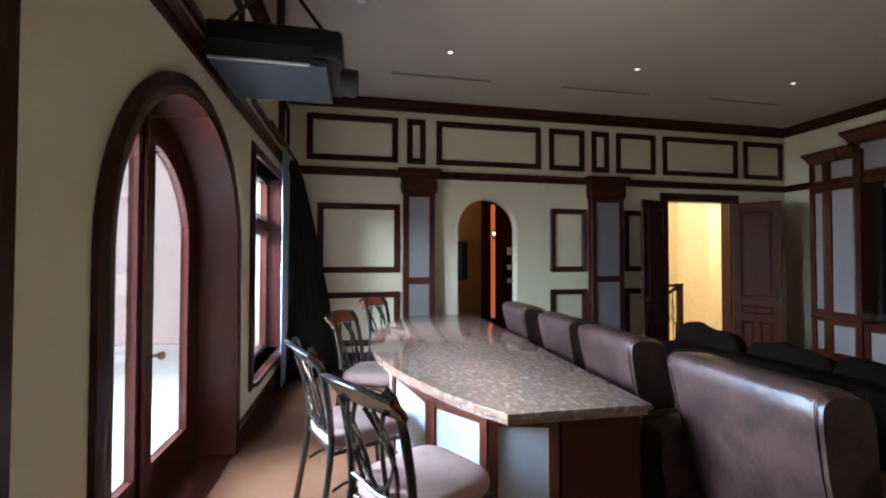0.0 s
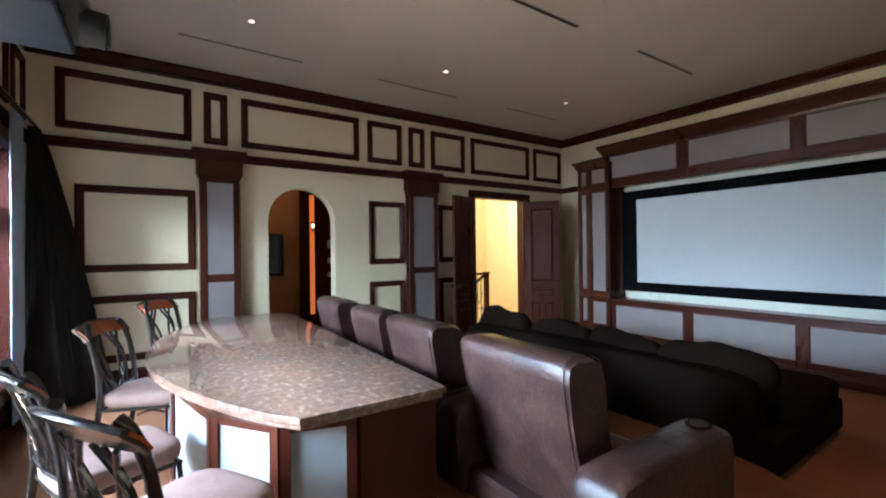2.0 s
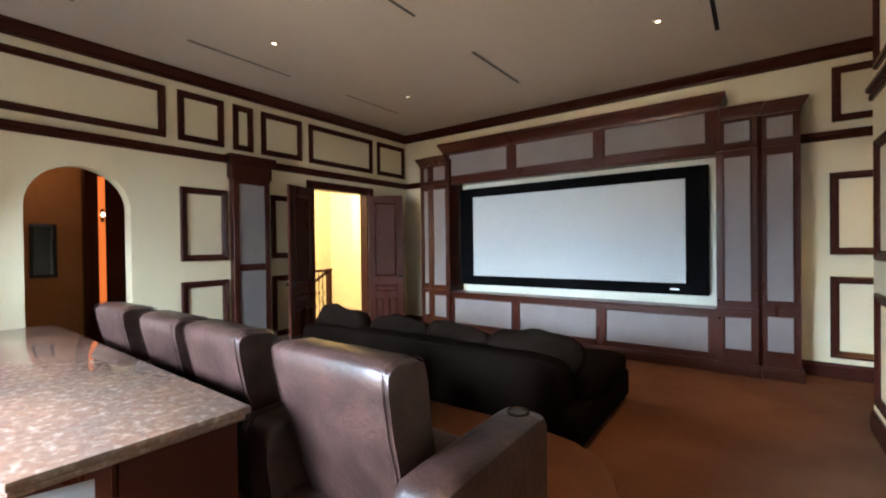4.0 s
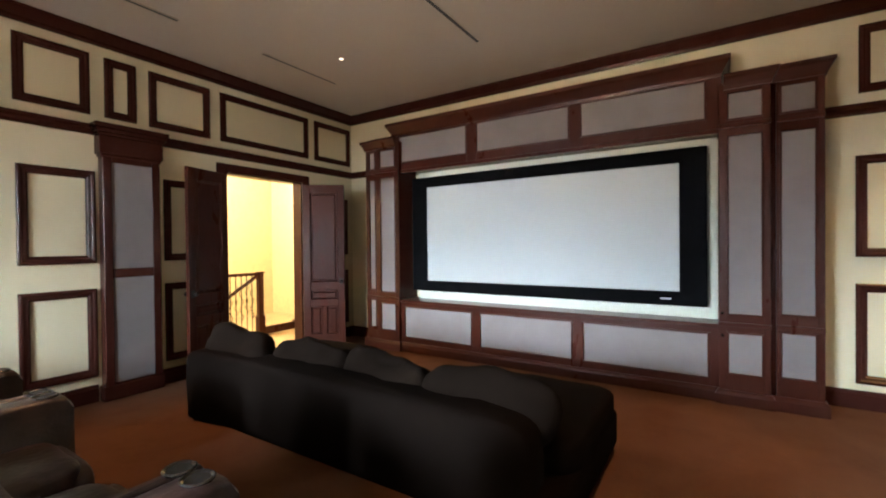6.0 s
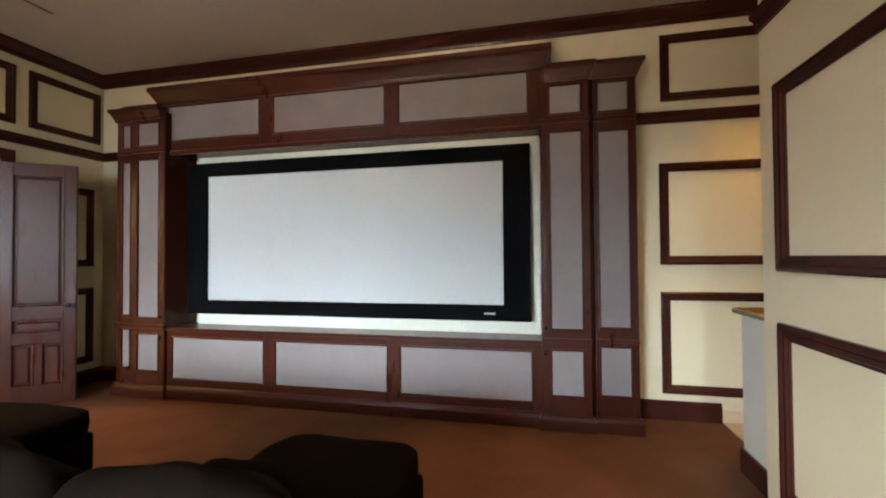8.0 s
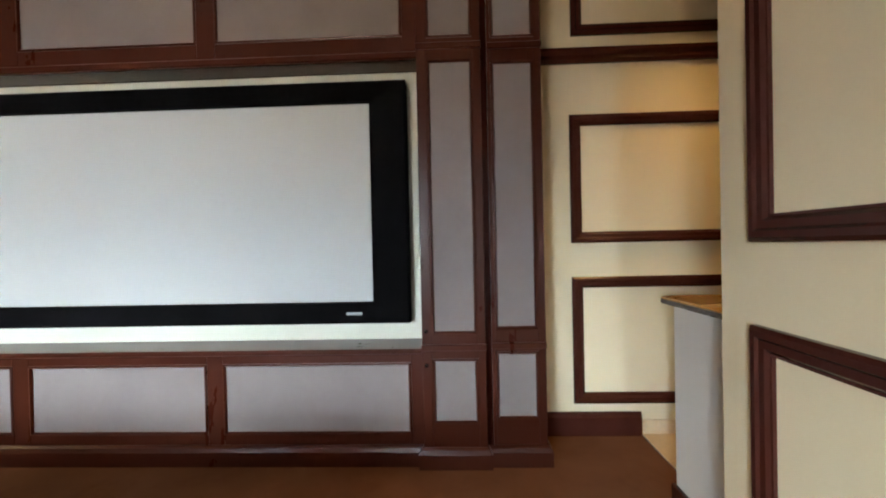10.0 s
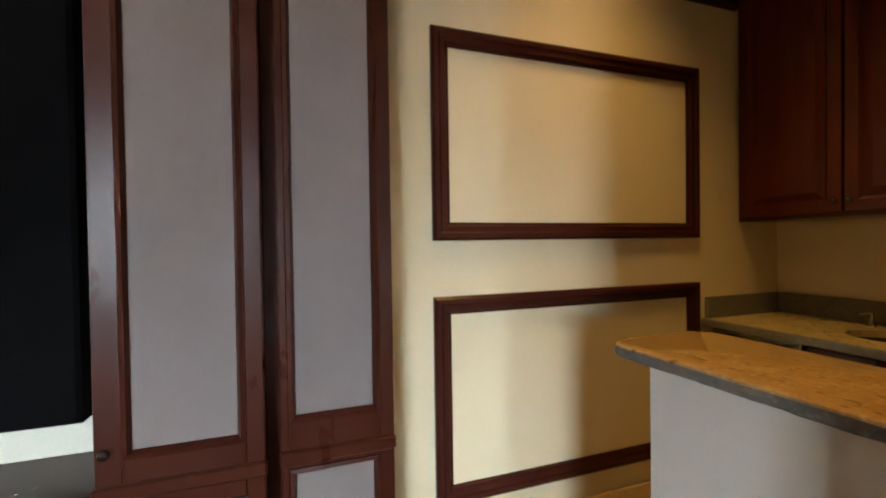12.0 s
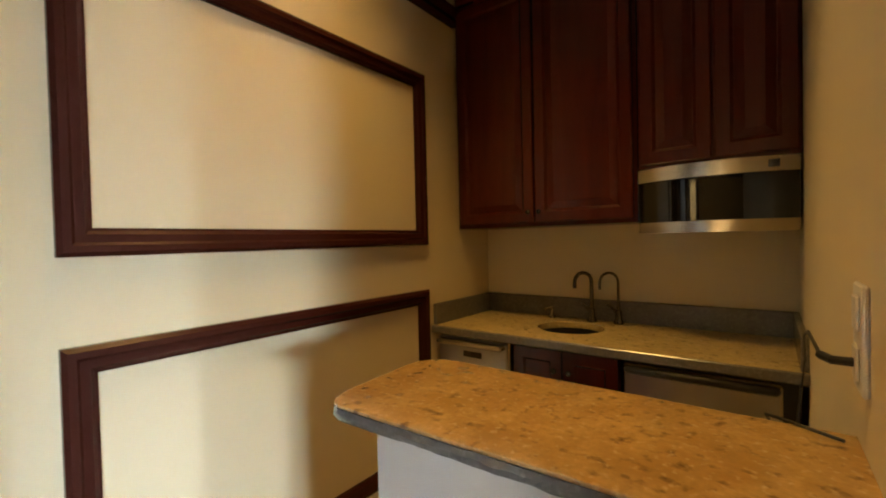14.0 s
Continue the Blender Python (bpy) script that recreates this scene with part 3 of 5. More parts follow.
def casement(name, y0w, y1w):
    """A mahogany window with a transom, four sashes and a sill."""
    mid = (y0w + y1w) / 2
    win = thing(name, pose(LEFT - 0.1, mid, WZ0), "mahogany casement window with a transom bar", "window", "casement windows", "structure")
    s = Solid().picture(y0w - 0.085, y1w + 0.085, WZ0 - 0.085, WZ1 + 0.085, [(0, 0), (0, 0.02), (0.02, 0.034), (0.06, 0.034), (0.085, 0.02), (0.085, -0.2), (0.065, -0.2), (0.065, -0.001)], on_left)
    part("casing", s, WOOD, win)
    s = Solid().box(LEFT - 0.19, LEFT + 0.075, y0w - 0.1, y1w + 0.1, WZ0 - 0.045, WZ0 - 0.012, 0.006)
    part("window_sill", s, WOOD, win)
    WX = LEFT - 0.16
    s = Solid().box(WX - 0.06, WX, y0w, y1w, 1.86, 1.96, 0.005)
    part("transom", s, WOOD, win)
    for z0, z1 in ((WZ0, 1.86), (1.96, WZ1)):
        for y0, y1 in ((y0w, mid - 0.01), (mid + 0.01, y1w)):
            s = Solid().picture(y0, y1, z0, z1, [(0, -0.16), (0, -0.12), (0.055, -0.13), (0.055, -0.20), (0, -0.20)], on_left)
            sash = part("sash", s, WOOD, win)
            s = Solid().box(WX - 0.018, WX - 0.012, y0 + 0.05, y1 - 0.05, z0 + 0.05, z1 - 0.05)
            pane = part("pane", s, GLASS, sash, "clear glass pane")
            pane.visible_shadow = False
    s = Solid().box(WX - 0.02, WX + 0.02, mid - 0.01, mid + 0.01, WZ0, WZ1)
    part("mullion", s, WOOD, win)


casement("window_1", W0, W1)
casement("window_2", V0, V1)

# outside: terrace, lawn, garden wall and a wing of the house
s = Solid().box(-300, LEFT - 0.34, -300, 300, -0.6, -0.02)
setting("ground", s, GRASSY, "dry lawn beyond the terrace", "ground")
s = Solid().box(-9.0, LEFT - 0.34, -6, 16, -0.02, 0.12)
setting("pavement", s, PAVING, "pale stone terrace outside the garden door", "terrace")
wing = thing("house_wing", pose(-4.6, 9.0, 0.12), "rose stucco house wing beyond the terrace", "house")
s = Solid().box(-7.6, -2.6, 7.8, 12, 0.12, 6.0, 0.02)
part("wall", s, STUCCO, wing)
s = Solid().box(-7.9, -2.3, 7.5, 12.2, 6.0, 6.25, 0.03)
part("roof", s, PAVING, wing, "pale stone coping")
gw = thing("garden_wall", pose(-8.7, 4, 0.12), "low rose stucco garden wall around the terrace", "wall")
s = Solid().box(-8.9, -8.5, -6, 7.8, 0.12, 1.6, 0.01)
part("wall", s, STUCCO, gw)
s = Solid().box(-8.96, -8.44, -6, 7.8, 1.6, 1.68, 0.015)
part("coping", s, PAVING, gw, "pale stone coping")

# ---------------------------------------------------------------- double doors and stair hall
s = Solid()
for y0, y1 in ((FAR - 0.028, FAR + 0.001), (FAR + 0.179, FAR + 0.20)):
    s.box(D0 - 0.12, D0, y0, y1, 0, DZ + 0.10, 0.006).box(D1, D1 + 0.12, y0, y1, 0, DZ + 0.10, 0.006).box(D0, D1, y0, y1, DZ, DZ + 0.10, 0.006)
s.box(D0 - 0.001, D0 + 0.022, FAR + 0.001, FAR + 0.179, 0, DZ).box(D1 - 0.022, D1 + 0.001, FAR + 0.001, FAR + 0.179, 0, DZ).box(D0 + 0.022, D1 - 0.022, FAR + 0.001, FAR + 0.179, DZ - 0.022, DZ + 0.001)
setting("trim_door", s, WOOD, "dark mahogany casing around the double doors", "moulding")


def door_leaf(m, label):
    """A leaf of the double doors, hinge at its origin, along local +x."""
    d = thing("door_2", m, label, "door", "double doors", "structure")
    w, h = 0.60, 2.42
    s = Solid()
    s.box(0, 0.10, -0.022, 0.022, 0.01, h, 0.003).box(w - 0.10, w, -0.022, 0.022, 0.01, h, 0.003)
    for z0, z1 in ((0.01, 0.20), (0.62, 0.72), (0.86, 0.98), (h - 0.12, h)):
        s.box(0.10, w - 0.10, -0.022, 0.022, z0, z1, 0.003)
    s.box(w / 2 - 0.03, w / 2 + 0.03, -0.022, 0.022, 0.20, 0.62, 0.003)
    part("door_frame", s, DOORWOOD, d, placed=False)
    for x0, x1, z0, z1 in ((0.10, w - 0.10, 0.98, h - 0.12), (0.10, w - 0.10, 0.72, 0.86), (0.10, w / 2 - 0.03, 0.20, 0.62), (w / 2 + 0.03, w - 0.10, 0.20, 0.62)):
        g = 0.030
        s = Solid().box(x0, x1, -0.006, 0.006, z0, z1).box(x0 + g, x1 - g, -0.020, 0.020, z0 + g, z1 - g, 0.013)
        for sgn in (-1, 1):
            s.picture(x0 - 0.006, x1 + 0.006, z0 - 0.006, z1 + 0.006, [(0, 0.018), (0.002, 0.030), (0.012, 0.030), (0.024, 0.012), (0.024, 0.004)], lambda u, v, h: (u, sgn * h, v))
        part("panel", s, DOORWOOD, d, placed=False)
    s = Solid()
    for sgn in (-1, 1):
        s.tube([(w - 0.05, 0.02 * sgn, 0.99), (w - 0.05, 0.06 * sgn, 0.99)], 0.010, 8).puff((w - 0.05, 0.07 * sgn, 0.99), (0.026, 0.02, 0.026), 1.0, 12, 8)
        s.box(w - 0.075, w - 0.025, 0.021 * sgn, 0.027 * sgn, 0.95, 1.03)
    part("door_knob", s, BLACK, d, "dark bronze knob", smooth=50, placed=False)
    return d


def heading(x0, y0, x1, y1):
    return math.degrees(math.atan2(y1 - y0, x1 - x0))


door_leaf(pose(D0 - 0.02, FAR - 0.04, 0, 0, 0, heading(D0 - 0.02, FAR - 0.04, 4.05, 5.36)), "open dark mahogany door leaf with raised panels")
door_leaf(pose(D1 - 0.01, FAR - 0.03, 0, 0, 0, -52), "open mahogany door leaf with raised panels")

s = Solid().box(3.6, 9.0, FAR + 0.18, 9.4, 0.0, 0.012)
setting("floor_hall", s, TILE, "cream stone floor of the stair hall", "floor")
s = Solid().box(3.45, 3.6, FAR + 0.18, 9.4, 0, 4.6)
setting("wall_hall_west", s, HALLW, "yellow plaster wall of the stair hall", "wall")
s = Solid().box(3.45, 7.9, 9.0, 9.15, -2.5, 4.6)
setting("wall_hall_north", s, HALLW, "yellow plaster wall of the stair hall", "wall")
s = Solid().box(7.75, 7.9, FAR + 0.18, 9.0, -2.5, 4.6)
setting("wall_hall_east", s, HALLW, "yellow plaster wall of the stair hall", "wall")
s = Solid().box(3.45, 7.9, FAR + 0.15, FAR + 0.18, CEIL, 4.6)
setting("wall_hall_south", s, HALLW, "yellow plaster wall above the doors in the stair hall", "wall")
s = Solid().box(3.45, 7.9, FAR + 0.15, 9.15, 4.6, 4.7)
setting("ceiling_hall", s, HALLW, "yellow plaster ceiling of the stair hall", "ceiling")
s = Solid().box(6.75, 6.90, FAR + 0.18, 7.02, 0, 4.6)
setting("wall_hall_return", s, HALLW, "yellow plaster return wall in the stair hall", "wall")
s = Solid().sweep(SKIRT, [(6.75, FAR + 0.18), (6.75, 7.02)])
setting("baseboard", s, CHERRY, "cherry wood baseboard", "baseboard")
s = Solid().box(6.0, 6.75, 6.94, 7.02, 0.012, 0.14, 0.006)
setting("trim_stair", s, CHERRY, "cherry wood nosing at the head of the stairs", "moulding")

rail = thing("stair_railing", pose(5.2, 6.97, 0.012), "dark wood and wrought iron stair railing", "railing")
s = Solid().box(4.0, 6.02, 6.94, 7.0, 1.03, 1.08, 0.012)
part("handrail", s, WOOD, rail)
s = Solid().tube([(6.05, 6.97, 1.05), (5.7, 7.05, 0.80), (5.25, 7.25, 0.42), (4.6, 7.45, -0.05)], 0.03, 8)
part("handrail", s, WOOD, rail)
s = Solid().box(6.01, 6.10, 6.925, 7.015, 0.012, 1.06, 0.006).box(5.995, 6.115, 6.91, 7.03, 0.012, 0.34, 0.008).box(5.995, 6.115, 6.91, 7.03, 1.06, 1.09, 0.008)
part("newel_post", s, WOOD, rail)
for i in range(20):
    x = 4.1 + i * 0.095
    s = Solid().tube([(x, 6.97, 0.012), (x, 6.97, 1.035)], 0.008, 6)
    z0 = 0.30
    if i % 2:
        s.tube([(x + 0.035 * math.sin(a * 1.05), 6.97, z0 + 0.042 * a) for a in range(13)], 0.006, 5)
    else:
        s.puff((x, 6.97, 0.62), (0.018, 0.018, 0.05), 1.0, 8, 6)
        for z0, k in ((0.40, 1), (0.72, -1)):
            s.tube([(x + k * 0.032 * math.sin(a * 0.55), 6.97, z0 + 0.014 * a) for a in range(13)], 0.005, 5)
    part("baluster", s, IRON, rail, "scrolled wrought iron baluster")

sconce = thing("wall_sconce", pose(6.2, 8.98, 2.58), "tall lit white glass wall sconce in the stair hall", "lamp")
part("backplate", Solid().box(6.14, 6.26, 8.985, 8.999, 2.36, 2.80, 0.004), BRASS, sconce)
part("shade", Solid().turned([(0.05, 2.30), (0.075, 2.40), (0.085, 2.60), (0.07, 2.82), (0.05, 2.86)], (6.2, 8.89), 18), LAMPON, sconce, "lit white glass shade", smooth=50)

# ---------------------------------------------------------------- vestibule behind the archway
s = Solid().box(0.6, 3.4, FAR + 0.18, 8.3, 0.0, STEP)
setting("floor_vestibule", s, CARPET, "brown carpet of the vestibule", "floor")
s = Solid().box(0.45, 0.6, FAR + 0.18, 8.3, 0, 3.2)
setting("wall_vestibule_west", s, VESTW, "ochre plaster vestibule wall", "wall")
s = Solid().box(0.45, 3.45, 7.3, 7.45, 0, 3.2)
setting("wall_vestibule_north", s, VESTW, "ochre plaster vestibule wall", "wall")
s = Solid().box(3.3, 3.45, FAR + 0.18, 7.3, 0, 3.2)
setting("wall_vestibule_east", s, VESTW, "ochre plaster vestibule wall", "wall")
s = Solid().box(0.45, 3.45, FAR + 0.18, 7.45, 3.2, 3.3)
setting("ceiling_vestibule", s, CEILING, "painted vestibule ceiling", "ceiling")
vd = thing("door_3", pose(2.62, 7.26, STEP), "dark mahogany inner door with a glowing strip for the light beyond", "door", "", "structure")
s = Solid().box(2.26, 3.28, 7.22, 7.30, STEP, 2.62, 0.01)
part("door_panel", s, WOOD, vd)
# added glow that stands for orange light seen through the doorway
s = Solid().box(2.40, 2.475, 7.212, 7.225, 0.5, 2.52, 0.002)
part("glow_strip", s, AMBER, vd, "glowing strip for the orange light seen through the doorway")
s = Solid().box(2.24, 2.28, 7.19, 7.30, STEP, 2.66, 0.006).box(2.28, 3.28, 7.19, 7.30, 2.60, 2.66, 0.006)
part("casing", s, WOOD, vd)
sl = thing("wall_sconce", pose(2.44, 7.20, 2.0), "small lit amber glass wall sconce", "lamp")
s = Solid().puff((2.44, 7.17, 2.0), (0.022, 0.02, 0.03), 0.9, 14, 10)
part("shade", s, LAMPON, sl, "lit glass shade", smooth=60)
s = Solid().box(2.42, 2.46, 7.19, 7.212, 1.9, 2.08, 0.004)
part("bracket", s, BRASS, sl)
kp = thing("wall_keypad", pose(2.74, 7.20, 1.55), "white keypad and switch plates on dark wood", "switch")
for z0, z1 in ((1.62, 1.76), (1.36, 1.45), (1.12, 1.20)):
    s = Solid().box(2.70, 2.78, 7.205, 7.219, z0, z1, 0.004)
    part("plate", s, WHITEPL, kp)
pic = thing("picture_frame", pose(1.88, 7.28, 1.5), "small picture in a black frame on the ochre wall", "picture")
s = Solid().picture(1.72, 1.98, 1.18, 1.86, [(0, 0), (0, 0.03), (0.03, 0.03), (0.04, 0.01), (0.04, 0)], lambda u, v, h: (u, 7.30 - h, v))
part("frame", s, BLACK, pic)
s = Solid().box(1.75, 1.95, 7.288, 7.299, 1.21, 1.83)
part("print", s, DARKGL, pic, "dark glazed print")

# ---------------------------------------------------------------- screen wall unit
unit = thing("screen_wall_unit", pose(6.6, 2.33, 0), "built-in cherry wood screen surround with grey cloth panels", "wall unit")


def faced(y0, y1, z0, z1, x, panels, depth_to=RIGHT - 0.012, top_to=None):
    """A box of the unit with a proud frame; panels: (y0, y1, z0, z1) openings filled with cloth."""
    s = Solid().box(x + 0.02, depth_to, y0, y1, z0, z1)
    part("carcass", s, WOOD, unit)
    ys = sorted({y0, y1} | {v for p in panels for v in p[:2]})
    zs = sorted({z0, z1} | {v for p in panels for v in p[2:]})
    s = Solid()
    for a, b in zip(ys, ys[1:]):
        run = None
        for c, d in zip(zs, zs[1:]):
            hole = any(p[0] - 1e-6 <= a and b <= p[1] + 1e-6 and p[2] - 1e-6 <= c and d <= p[3] + 1e-6 for p in panels)
            if hole:
                if run:
                    s.box(x, x + 0.021, a, b, run[0], run[1], 0.003)
                run = None
            else:
                run = (run[0], d) if run else (c, d)
        if run:
            s.box(x, x + 0.021, a, b, run[0], run[1], 0.003)
    part("face_frame", s, CHERRY, unit)
    for p in panels:
        s = Solid().picture(p[0], p[1], p[2], p[3], [(0, -0.002), (0, 0.004), (0.012, 0.008), (0.02, -0.006)], lambda u, v, h: (x - h, u, v))
        part("bead", s, CHERRY, unit)
        s = Solid().box(x + 0.010, x + 0.021, p[0] + 0.004, p[1] - 0.004, p[2] + 0.004, p[3] - 0.004)
        part("cloth_panel", s, CLOTH, unit, "grey acoustic cloth panel")


P0, P1 = 0.405, 4.245
faced(P0, P1, 0, 0.70, 6.46, [(0.48, 1.69, 0.19, 0.645), (1.795, 2.98, 0.19, 0.645), (3.09, 4.19, 0.19, 0.645)])
s = Solid().box(6.435, RIGHT - 0.012, P0, P1, 0.70, 0.735, 0.008)
part("ledge", s, CHERRY, unit)
faced(P0 - 0.03, P1 + 0.14, 2.57, 3.12, 6.50, [(0.50, 1.71, 2.70, 3.09), (1.83, 3.03, 2.70, 3.09), (3.17, 4.30, 2.70, 3.09)])
s = Solid().box(6.48, 6.52, P0 - 0.03, P1 + 0.14, 2.555, 2.60, 0.008)
part("header_bead", s, CHERRY, unit)
for inner, outer, pi, po, kn in (((0.012, P0), (-0.36, -0.028), (0.06, 0.345), (-0.315, -0.05), 0.378), ((P1, 4.655), (4.675, 4.89), (4.305, 4.595), (4.70, 4.83), 4.27)):
    faced(*inner, 0, 3.0, 6.42, [(*pi, 2.645, 2.91), (*pi, 0.825, 2.515), (*pi, 0.27, 0.675)])
    faced(*outer, 0, 3.0, 6.45, [(*po, 2.645, 2.91), (*po, 0.845, 2.505), (*po, 0.285, 0.71)])
    s = Solid().box(6.53, RIGHT - 0.012, min(outer[1], inner[1]) - 0.001, max(inner[0], outer[0]) + 0.001, 0, 3.0)
    part("recess", s, WOOD, unit)
    for z in (2.595, 0.745):
        s = Solid().box(6.405, 6.425, inner[0] - 0.005, inner[1] + 0.005, z - 0.02, z + 0.02, 0.005).box(6.435, 6.455, outer[0] - 0.003, outer[1] + 0.003, z - 0.02, z + 0.02, 0.005)
        part("band", s, CHERRY, unit)
    for z in (0.85, 0.64):
        s = Solid().puff((6.402, kn, z), (0.014, 0.014, 0.014), 1.0, 10, 8)
        part("knob", s, IRON, unit, "small dark iron knob", smooth=60)
PIERCROWN = [(0, 2.93), (0.012, 2.93), (0.02, 2.96), (0.05, 3.02), (0.065, 3.035), (0.065, 3.065), (0, 3.065)]
for path in ([(6.42, P0 - 0.04), (6.42, 0.012), (6.45, 0.008), (6.45, -0.36), (RIGHT - 0.02, -0.36)][::-1], [(RIGHT - 0.02, 4.89), (6.45, 4.89), (6.45, 4.66), (6.42, 4.655), (6.42, P1 + 0.04)][::-1]):
    s = Solid().sweep(PIERCROWN, path)
    part("pier_crown", s, CHERRY, unit)
TOPCROWN = [(0, 3.09), (0.012, 3.09), (0.02, 3.12), (0.07, 3.21), (0.085, 3.225), (0.085, 3.27), (0, 3.27)]
s = Solid().sweep(TOPCROWN, [(RIGHT - 0.02, 0.39), (6.50, 0.39), (6.50, 4.39), (RIGHT - 0.02, 4.39)])
part("header_crown", s, CHERRY, unit)
s = Solid().box(6.50, RIGHT - 0.012, 0.39, 4.39, 3.12, 3.262)
part("header_top", s, CHERRY, unit)
UBASE = [(0, 0), (0.03, 0), (0.03, 0.09), (0.02, 0.115), (0.008, 0.13), (0, 0.13)]
s = Solid().sweep(UBASE, [(RIGHT - 0.02, -0.36), (6.45, -0.36), (6.45, 0.010), (6.42, 0.012), (6.42, P0), (6.46, P0), (6.46, P1), (6.42, P1), (6.42, 4.655), (6.45, 4.658), (6.45, 4.89), (RIGHT - 0.02, 4.89)])
part("plinth", s, CHERRY, unit)

scr = thing("projection_screen", pose(6.64, 2.32, 0.87), "wide white projection screen in a black velvet frame", "screen")
s = Solid().picture(0.50, 4.14, 0.865, 2.475, [(0, -0.16), (0, 0.012), (0.012, 0.02), (0.225, 0.012), (0.245, 0.004), (0.245, -0.02), (0.245, -0.16)], lambda u, v, h: (6.63 - h, u, v))
for v in s.bm.verts:
    # the frame is narrower above and below than at the sides
    d = min(v.co.z - 0.865, 2.475 - v.co.z)
    k = d * 0.145 / 0.245 if d < 0.3 else d
    v.co.z = 0.865 + k if v.co.z < 1.67 else 2.475 - k
part("frame", s, VELVET, scr)
s = Solid().box(6.638, 6.648, 0.70, 3.94, 0.98, 2.36)
part("screen_surface", s, SCREEN, scr)
s = Solid().box(6.606, 6.617, 0.82, 0.92, 0.925, 0.94)
part("badge", s, SILVERP, scr, "small silver maker's badge")
# added board, pale to stand for window light on the wall
s = Solid().box(6.73, 6.76, 0.415, 4.10, 0.737, 2.565)
part("backing_board", s, LITWALL, unit, "added pale board for the daylit wall behind the screen")
s = Solid().box(6.64, 6.729, 0.62, 4.02, 1.0, 2.34)
part("mount", s, BLACK, scr)

# ---------------------------------------------------------------- ceiling fittings
for x, y in DOWNLIGHTS:
    d = thing("downlight", pose(x, y, CEIL), "small round recessed downlight, lit", "lamp", "ceiling downlights")
    n = 20
    s = Solid().turned([(0.044, CEIL - 0.006), (0.048, CEIL - 0.004), (0.048, CEIL - 0.0005), (0.026, CEIL - 0.0005), (0.026, CEIL - 0.006), (0.044, CEIL - 0.006)], (x, y), n, False)
    part("trim_ring", s, CEILING, d, smooth=40)
    s = Solid().turned([(0.022, CEIL - 0.003), (0.022, CEIL - 0.0006)], (x, y), n)
    part("bulb", s, LAMPON, d, "glowing bulb")
for x0, x1, y in ((2.50, 3.70, 4.70), (0.42, 1.60, 4.72), (4.57, 5.65, 4.66), (2.40, 3.57, 2.57), (4.52, 5.66, 2.54), (0.42, 1.60, 2.57), (4.50, 5.63, 0.33), (2.45, 3.6, 0.33)):
    v = thing("slot_diffuser", pose((x0 + x1) / 2, y, CEIL), "narrow dark linear air slot in the ceiling", "vent", "air slots")
    s = Solid().box(x0, x1, y - 0.026, y - 0.019, CEIL - 0.006, CEIL - 0.0005).box(x0, x1, y + 0.019, y + 0.026, CEIL - 0.006, CEIL - 0.0005)
    part("frame", s, CEILING, v)
    s = Solid().box(x0, x1, y - 0.019, y + 0.019, CEIL - 0.002, CEIL - 0.0006)
    part("slot", s, BLACK, v)

sprinkler = thing("sprinkler_cap", pose(0.07, 3.41, CEIL), "small white ceiling sprinkler cap", "sprinkler")
part("cap", Solid().turned([(0.028, CEIL - 0.008), (0.036, CEIL - 0.004), (0.036, CEIL - 0.0005)], (0.07, 3.41), 18), WHITEPL, sprinkler, smooth=40)

# ceiling-hung projector
pj = thing("projector", pose(-0.38, 2.6, 2.7), "large black ceiling projector on a pole mount", "projector")
s = Solid().box(-0.77, -0.04, 2.38, 2.98, 2.68, 2.86, 0.03, 2).box(-0.66, -0.12, 2.46, 2.9, 2.86, 2.90, 0.01)
part("housing", s, BLACK, pj, smooth=40)
s = Solid().box(-0.75, -0.20, 2.365, 2.39, 2.63, 2.74, 0.008).box(-0.75, -0.12, 2.38, 2.95, 2.625, 2.68, 0.01)
part("lower_panel", s, GREYP, pj, "grey lower front panel")
s = Solid().box(-0.74, -0.22, 2.355, 2.367, 2.625, 2.64, 0.003)
part("light_strip", s, SILVERP, pj, "thin silver edge strip")
s = Solid().tube([(-0.06, 2.62, 2.66), (0.04, 2.62, 2.65)], 0.085, 20).tube([(0.03, 2.62, 2.65), (0.05, 2.62, 2.65)], 0.07, 20)
part("lens", s, BLACK, pj, "black lens barrel", smooth=40)
s = Solid().tube([(-0.42, 2.65, 2.88), (-0.42, 2.65, CEIL - 0.02)], 0.025, 12)
part("pole", s, BLACK, pj, smooth=40)
s = Solid().turned([(0.09, CEIL - 0.03), (0.10, CEIL - 0.02), (0.10, CEIL - 0.001)], (-0.42, 2.65), 20)
part("ceiling_plate", s, BLACK, pj, smooth=40)
s = Solid().tube([(-0.7, 2.5, 2.88), (-0.42, 2.65, 3.3)], 0.012, 8).tube([(-0.14, 2.5, 2.88), (-0.42, 2.65, 3.3)], 0.012, 8)
part("brace", s, BLACK, pj)

# curtain gathered in the corner
cur = thing("curtain", pose(-0.6, 5.3, STEP), "dark floor-length drape gathered in the corner by the window", "curtain")
s = Solid()
rows = []
